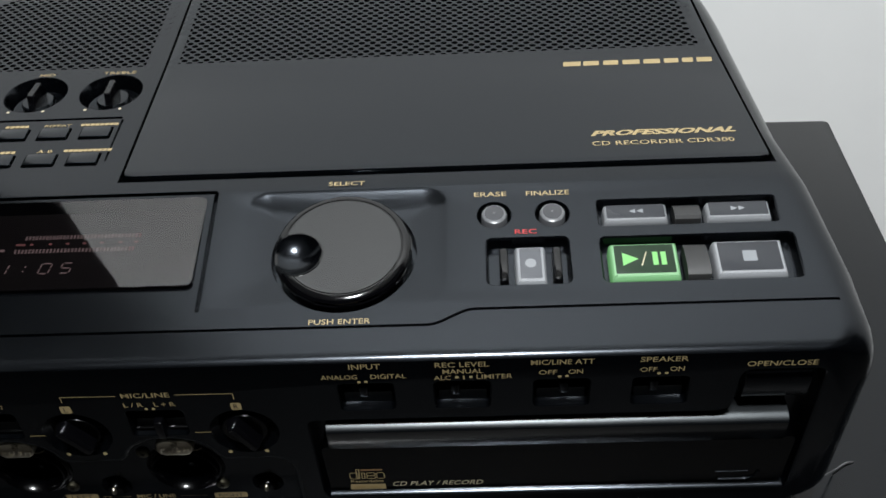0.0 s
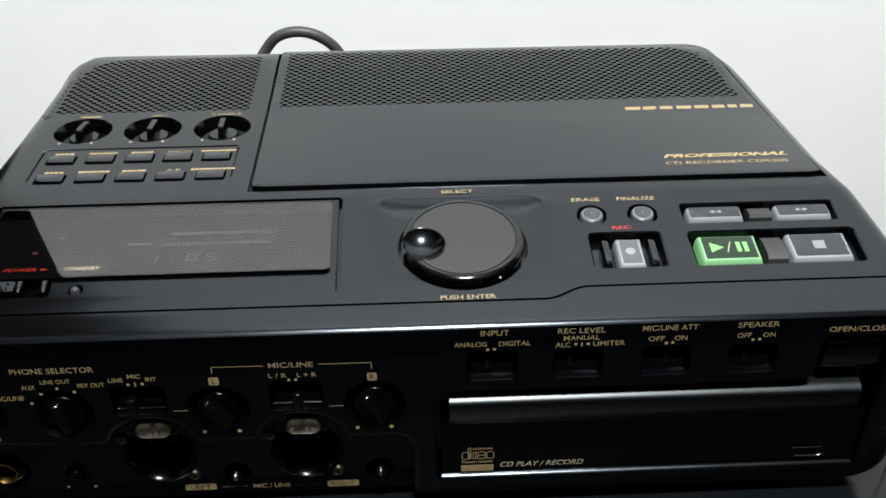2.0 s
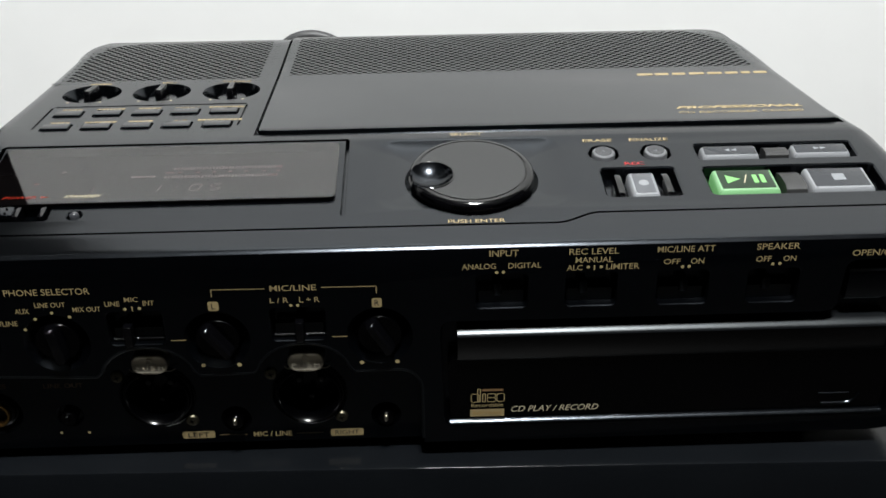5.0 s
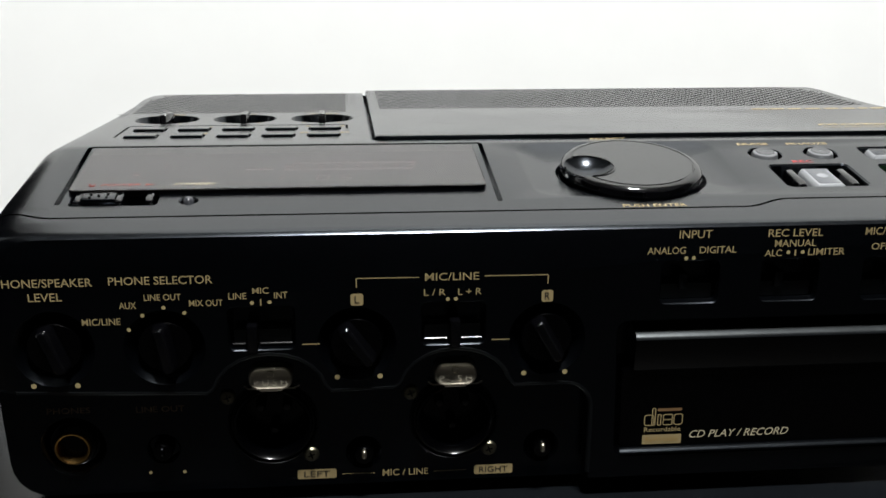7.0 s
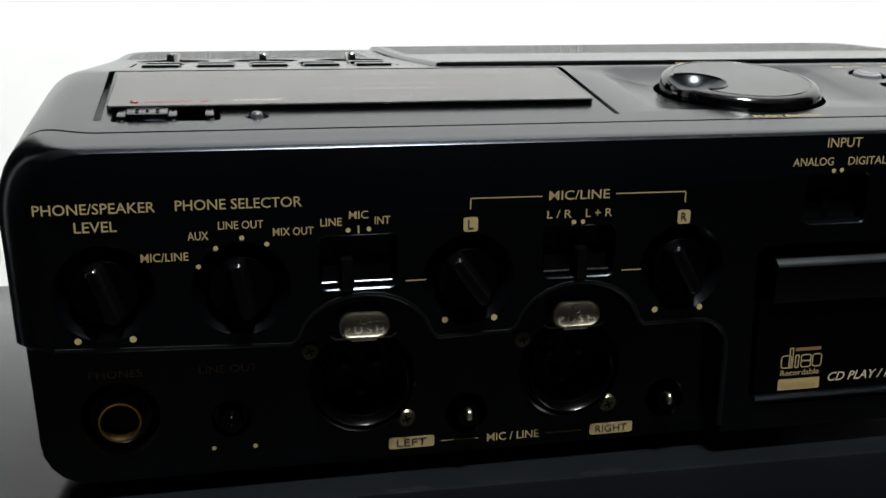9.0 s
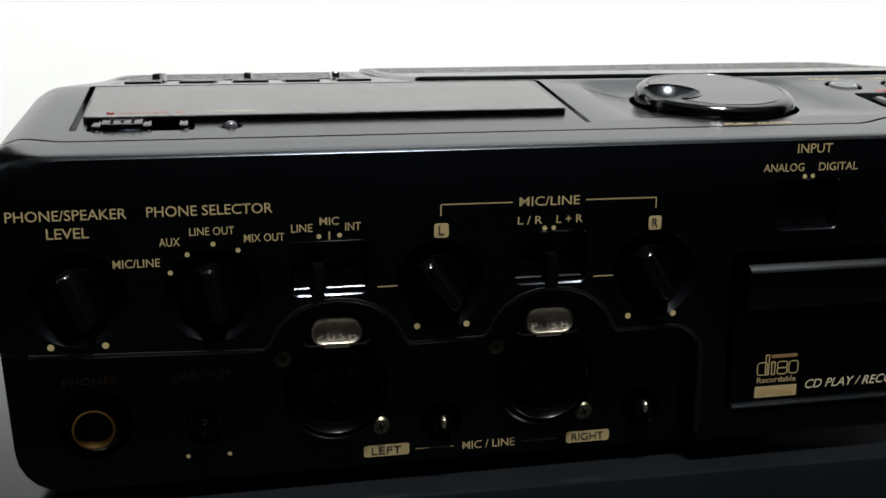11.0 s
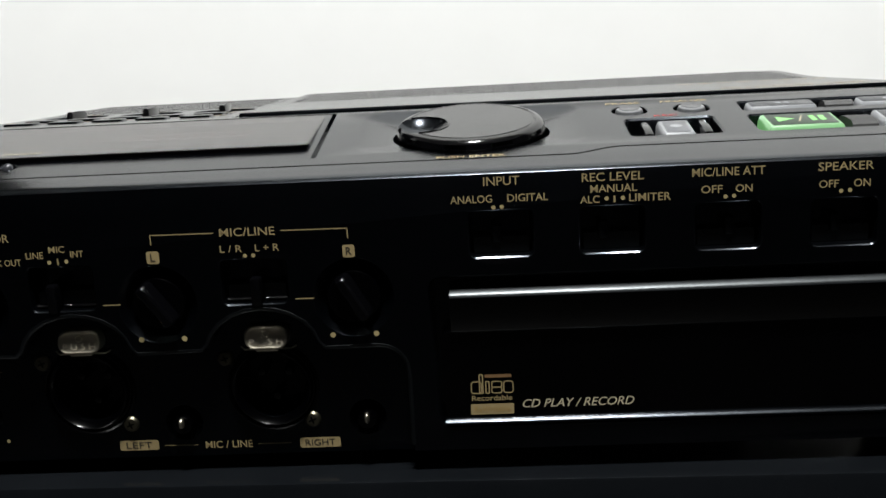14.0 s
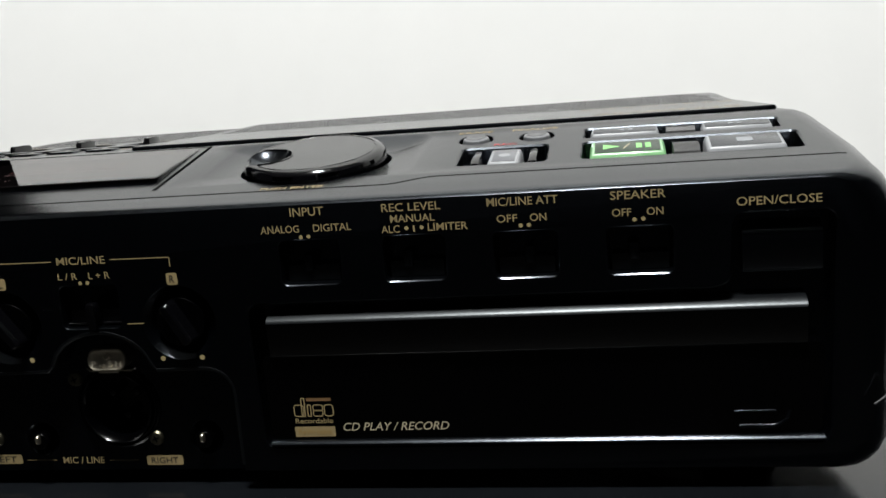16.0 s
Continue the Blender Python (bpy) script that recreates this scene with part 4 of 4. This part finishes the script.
stack(bm, [[(x, v, z) for v, z in prof] for x in (0.1292, 0.1298, 0.1478, 0.1484)], FRONT)
part("open_close_button", bm, M_BODY, rec, "wide black eject button")

# disc emblem and words on the tray panel
TP = FRONT @ pose(0, 0, -0.0012)
words("CD PLAY / RECORD", 0.0212, 0.0510, 0.0184, 0.0024, TP, M_WHITE, 0.28)
print_shape(rrect(0.0116, 0.0030, 0.0002, 2), TP, M_GOLD, panel, "emblem_bar", 0.0130, 0.0172)
words("Recordable", 0.0076, 0.0184, 0.0203, 0.0015, TP)
lettering("ReWritable", TP, 0.0096, 0.0015, material("dull_gold_ink", (0.30, 0.20, 0.07), 0.5), panel, x=0.0130, y=0.0172, lift=0.00012)


def ring_print(w, h, t, r, x, y):
    """A printed outline."""
    bm = bmesh.new()
    a = [bm.verts.new((px + x, py + y, 0.00006)) for px, py in rrect(w, h, r, 4)]
    b = [bm.verts.new((px + x, py + y, 0.00006)) for px, py in rrect(w - 2 * t, h - 2 * t, max(0.0001, r - t), 4)]
    for i in range(len(a)):
        j = (i + 1) % len(a)
        bm.faces.new((a[i], a[j], b[j], b[i]))
    part("emblem_outline", bm, M_GOLD, panel, m=TP, smooth=0)


ring_print(0.0030, 0.0036, 0.0003, 0.0009, 0.0089, 0.0234)
ring_print(0.0012, 0.0056, 0.0003, 0.0003, 0.0102, 0.0244)
ring_print(0.0012, 0.0036, 0.0003, 0.0003, 0.0119, 0.0234)
ring_print(0.0030, 0.0020, 0.0003, 0.0007, 0.0144, 0.0242)
ring_print(0.0030, 0.0020, 0.0003, 0.0007, 0.0144, 0.0226)
ring_print(0.0028, 0.0036, 0.0003, 0.0009, 0.0175, 0.0234)
print_shape(rrect(0.0072, 0.0009, 0.0002, 1), TP, M_GOLD_DIM, panel, "emblem_bar", 0.0148, 0.0266)

# ---- connector panel ----
for x, z in ((-0.0985, 0.0250), (-0.0472, 0.0245)):
    m = on(LOWER, x, z * KF)
    bm = bmesh.new()
    n = 48
    prof = [(0.0128, -0.0004), (0.0128, 0.0004), (0.0122, 0.0008), (0.0116, 0.0003), (0.0112, 0.0004), (0.0108, 0.0020), (0.0104, 0.0023), (0.0096, 0.0012), (0.0094, -0.0010)]
    for (ra, za), (rb, zb) in zip(prof, prof[1:]):
        va = [bm.verts.new((ra * math.cos(2 * math.pi * i / n), ra * math.sin(2 * math.pi * i / n), za)) for i in range(n)]
        vb = [bm.verts.new((rb * math.cos(2 * math.pi * i / n), rb * math.sin(2 * math.pi * i / n), zb)) for i in range(n)]
        for i in range(n):
            bm.faces.new((va[i], va[(i + 1) % n], vb[(i + 1) % n], vb[i]))
    bmesh.ops.remove_doubles(bm, verts=bm.verts, dist=1e-7)
    sock = part("microphone_socket", bm, M_DARK, rec, "round black microphone socket with a metal push tab", m)
    bm = bmesh.new()
    lathe(bm, [(0.0093, -0.0003), (0.0092, 0.0003), (0.0010, 0.0003)], 36)
    face = part("socket_face", bm, M_DARK, sock, m=pose(0, 0, -0.0086))
    for a in (35, 145, 270):
        bm = bmesh.new()
        lathe(bm, [(0.0015, 0.0002), (0.0014, 0.0040), (0.0010, 0.0046), (0.0004, 0.0047)], 16, pose(0.0046 * math.cos(radians(a)), 0.0046 * math.sin(radians(a)), 0.0))
        part("contact", bm, M_GLOSS, face)
    bm = bmesh.new()
    tab = [(px, py * (1.0 if py > 0 else 0.92)) for px, py in rrect(0.0122, 0.0070, 0.0031, 6)]
    stack(bm, [[(px, py, z0 - py * 0.20) for px, py in grow(tab, g)] for z0, g in ((-0.0012, 0.0), (0.0026, 0.0), (0.0034, -0.0003), (0.0036, -0.0007), (0.0033, -0.0012))], pose(0, 0.0150, 0))
    tab_ob = part("push_tab", bm, M_NICKEL, sock, "worn nickel release tab")
    bm = bmesh.new()
    prism(bm, rrect(0.0062, 0.0010, 0.0003, 2), 0.0, 0.0032, pose(0, 0.0116, 0), 0.0003)
    part("tab_foot", bm, M_NICKEL, sock)
    tilt = pose(0, 0.0150, 0.0034, math.degrees(math.atan(-0.20)))
    # flat letters; the paler metal stands in for their lit relief
    lettering("P U S H", tilt, 0.0090, 0.0018, M_EMBOSS, tab_ob, y=-0.0010, weight=0.0)
    bm = bmesh.new()
    tube(bm, [(0.0009 * math.cos(radians(a)), 0.0012 + 0.0009 * math.sin(radians(a)), 0.0001) for a in range(0, 361, 24)], 0.00014, 6)
    part("tab_mark", bm, M_EMBOSS, tab_ob, m=tilt)
    bm = bmesh.new()
    tube(bm, [(-0.0075, 0.0122, 0.0014), (-0.0064, 0.0114, 0.0018), (0.0064, 0.0114, 0.0018), (0.0078, 0.0120, 0.0014)], 0.00022, 6)
    part("spring_wire", bm, M_NICKEL, sock)
for x, z in ((-0.0881, 0.0148), (-0.0369, 0.0146), (-0.1108, 0.0336), (-0.0596, 0.0332)):
    bm = bmesh.new()
    lathe(bm, [(0.0023, -0.0002), (0.0023, 0.0004), (0.0018, 0.0010), (0.0008, 0.0012)], 20)
    s = part("screw", bm, M_SCREW, rec, "dull metal screw head", on(LOWER, x, z))
    for a in (20, 110):
        bm = bmesh.new()
        prism(bm, rrect(0.0022, 0.0004, 0.0001, 1), 0.0009, 0.00125)
        part("slot", bm, M_DARK, s, m=pose(0, 0, 0, 0, 0, a))


def sunk_trimmer(x, z, name, label, pointer):
    """A short shaft in its hollow, with a pointer across its end."""
    bm = bmesh.new()
    lathe(bm, [(0.0029, -0.0022), (0.0028, 0.0018), (0.0024, 0.0024), (0.0006, 0.0025)], 28)
    k = part(name, bm, M_DARK, rec, label, on(LOWER, x, z))
    bm = bmesh.new()
    stack(bm, [[(px * q, py * q, z) for px, py in rrect(0.0014, 0.0030, 0.0007, 4)] for z, q in ((0.0020, 1.0), (0.0030, 0.95), (0.0036, 0.75), (0.0039, 0.4))], pose(0, 0.0008, 0))
    part("pointer", bm, pointer, k)


sunk_trimmer(-0.0731, 0.0146, "gain_trimmer", "small sunken black trimmer knob", M_NICKEL)
sunk_trimmer(-0.0215, 0.0146, "gain_trimmer", "small sunken black trimmer knob", M_NICKEL)
sunk_trimmer(-0.1293, 0.0180, "line_out_trimmer", "small black line out knob", M_DARK)
m = on(LOWER, -0.1539, 0.0198)
bm = bmesh.new()
n = 48
for prof, nm, mat in (([(0.0050, -0.0020), (0.0050, 0.0012), (0.0047, 0.0017), (0.0043, 0.0016), (0.0039, 0.0004), (0.0037, -0.0018)], "brass_ring", M_BRASS),
                      ([(0.0062, -0.0020), (0.0061, -0.0004), (0.0056, 0.0000), (0.0051, 0.0001)], "collar", M_DARK)):
    bm = bmesh.new()
    for (ra, za), (rb, zb) in zip(prof, prof[1:]):
        va = [bm.verts.new((ra * math.cos(2 * math.pi * i / n), ra * math.sin(2 * math.pi * i / n), za)) for i in range(n)]
        vb = [bm.verts.new((rb * math.cos(2 * math.pi * i / n), rb * math.sin(2 * math.pi * i / n), zb)) for i in range(n)]
        for i in range(n):
            bm.faces.new((va[i], va[(i + 1) % n], vb[(i + 1) % n], vb[i]))
    bmesh.ops.remove_doubles(bm, verts=bm.verts, dist=1e-7)
    if nm == "brass_ring":
        jack = part("headphone_jack", bm, mat, rec, "brass-ringed headphone jack", m)
    else:
        part(nm, bm, mat, jack)
bm = bmesh.new()
lathe(bm, [(0.0039, -0.0019), (0.0038, -0.0015), (0.0004, -0.0015)], 28)
part("bore", bm, M_DARK, jack)

# ---- cable ----
bm = bmesh.new()
pts = []
ctrl = [(-0.082, 0.205, 0.045), (-0.096, 0.250, 0.046), (-0.0950, 0.288, 0.060), (-0.0872, 0.297, 0.0735), (-0.0785, 0.297, 0.0832), (-0.0660, 0.297, 0.0858), (-0.0530, 0.297, 0.0815), (-0.0430, 0.298, 0.0700), (-0.035, 0.300, 0.045), (-0.028, 0.302, -0.02), (-0.022, 0.302, -0.16), (-0.02, 0.300, -0.40)]
for i in range(len(ctrl) - 1):
    p0, p1, p2, p3 = (Vector(ctrl[max(0, min(len(ctrl) - 1, i + k))]) for k in (-1, 0, 1, 2))
    for j in range(8):
        t = j / 8
        pts.append(0.5 * (2 * p1 + (p2 - p0) * t + (2 * p0 - 5 * p1 + 4 * p2 - p3) * t * t + (3 * p1 - p0 - 3 * p2 + p3) * t ** 3))
pts.append(Vector(ctrl[-1]))
tube(bm, pts, 0.0031, 14)
tagged(new("power_cable", mesh_of("power_cable", bm, M_CABLE, 60)), "thick dark grey cable looping up behind the recorder", "cable")

# small bent wire beside the recorder
bm = bmesh.new()
tube(bm, [(0.1720, 0.020, 0.0005), (0.1718, 0.014, 0.012), (0.1708, 0.0070, 0.0225), (0.1685, 0.0034, 0.0272), (0.1655, 0.0022, 0.0280), (0.1622, 0.0014, 0.0255), (0.1596, 0.0010, 0.0238)], 0.0003, 8)
tagged(new("wire_clip", mesh_of("wire_clip", bm, M_CABLE, 60)), "thin bent wire standing beside the black recorder", "wire")
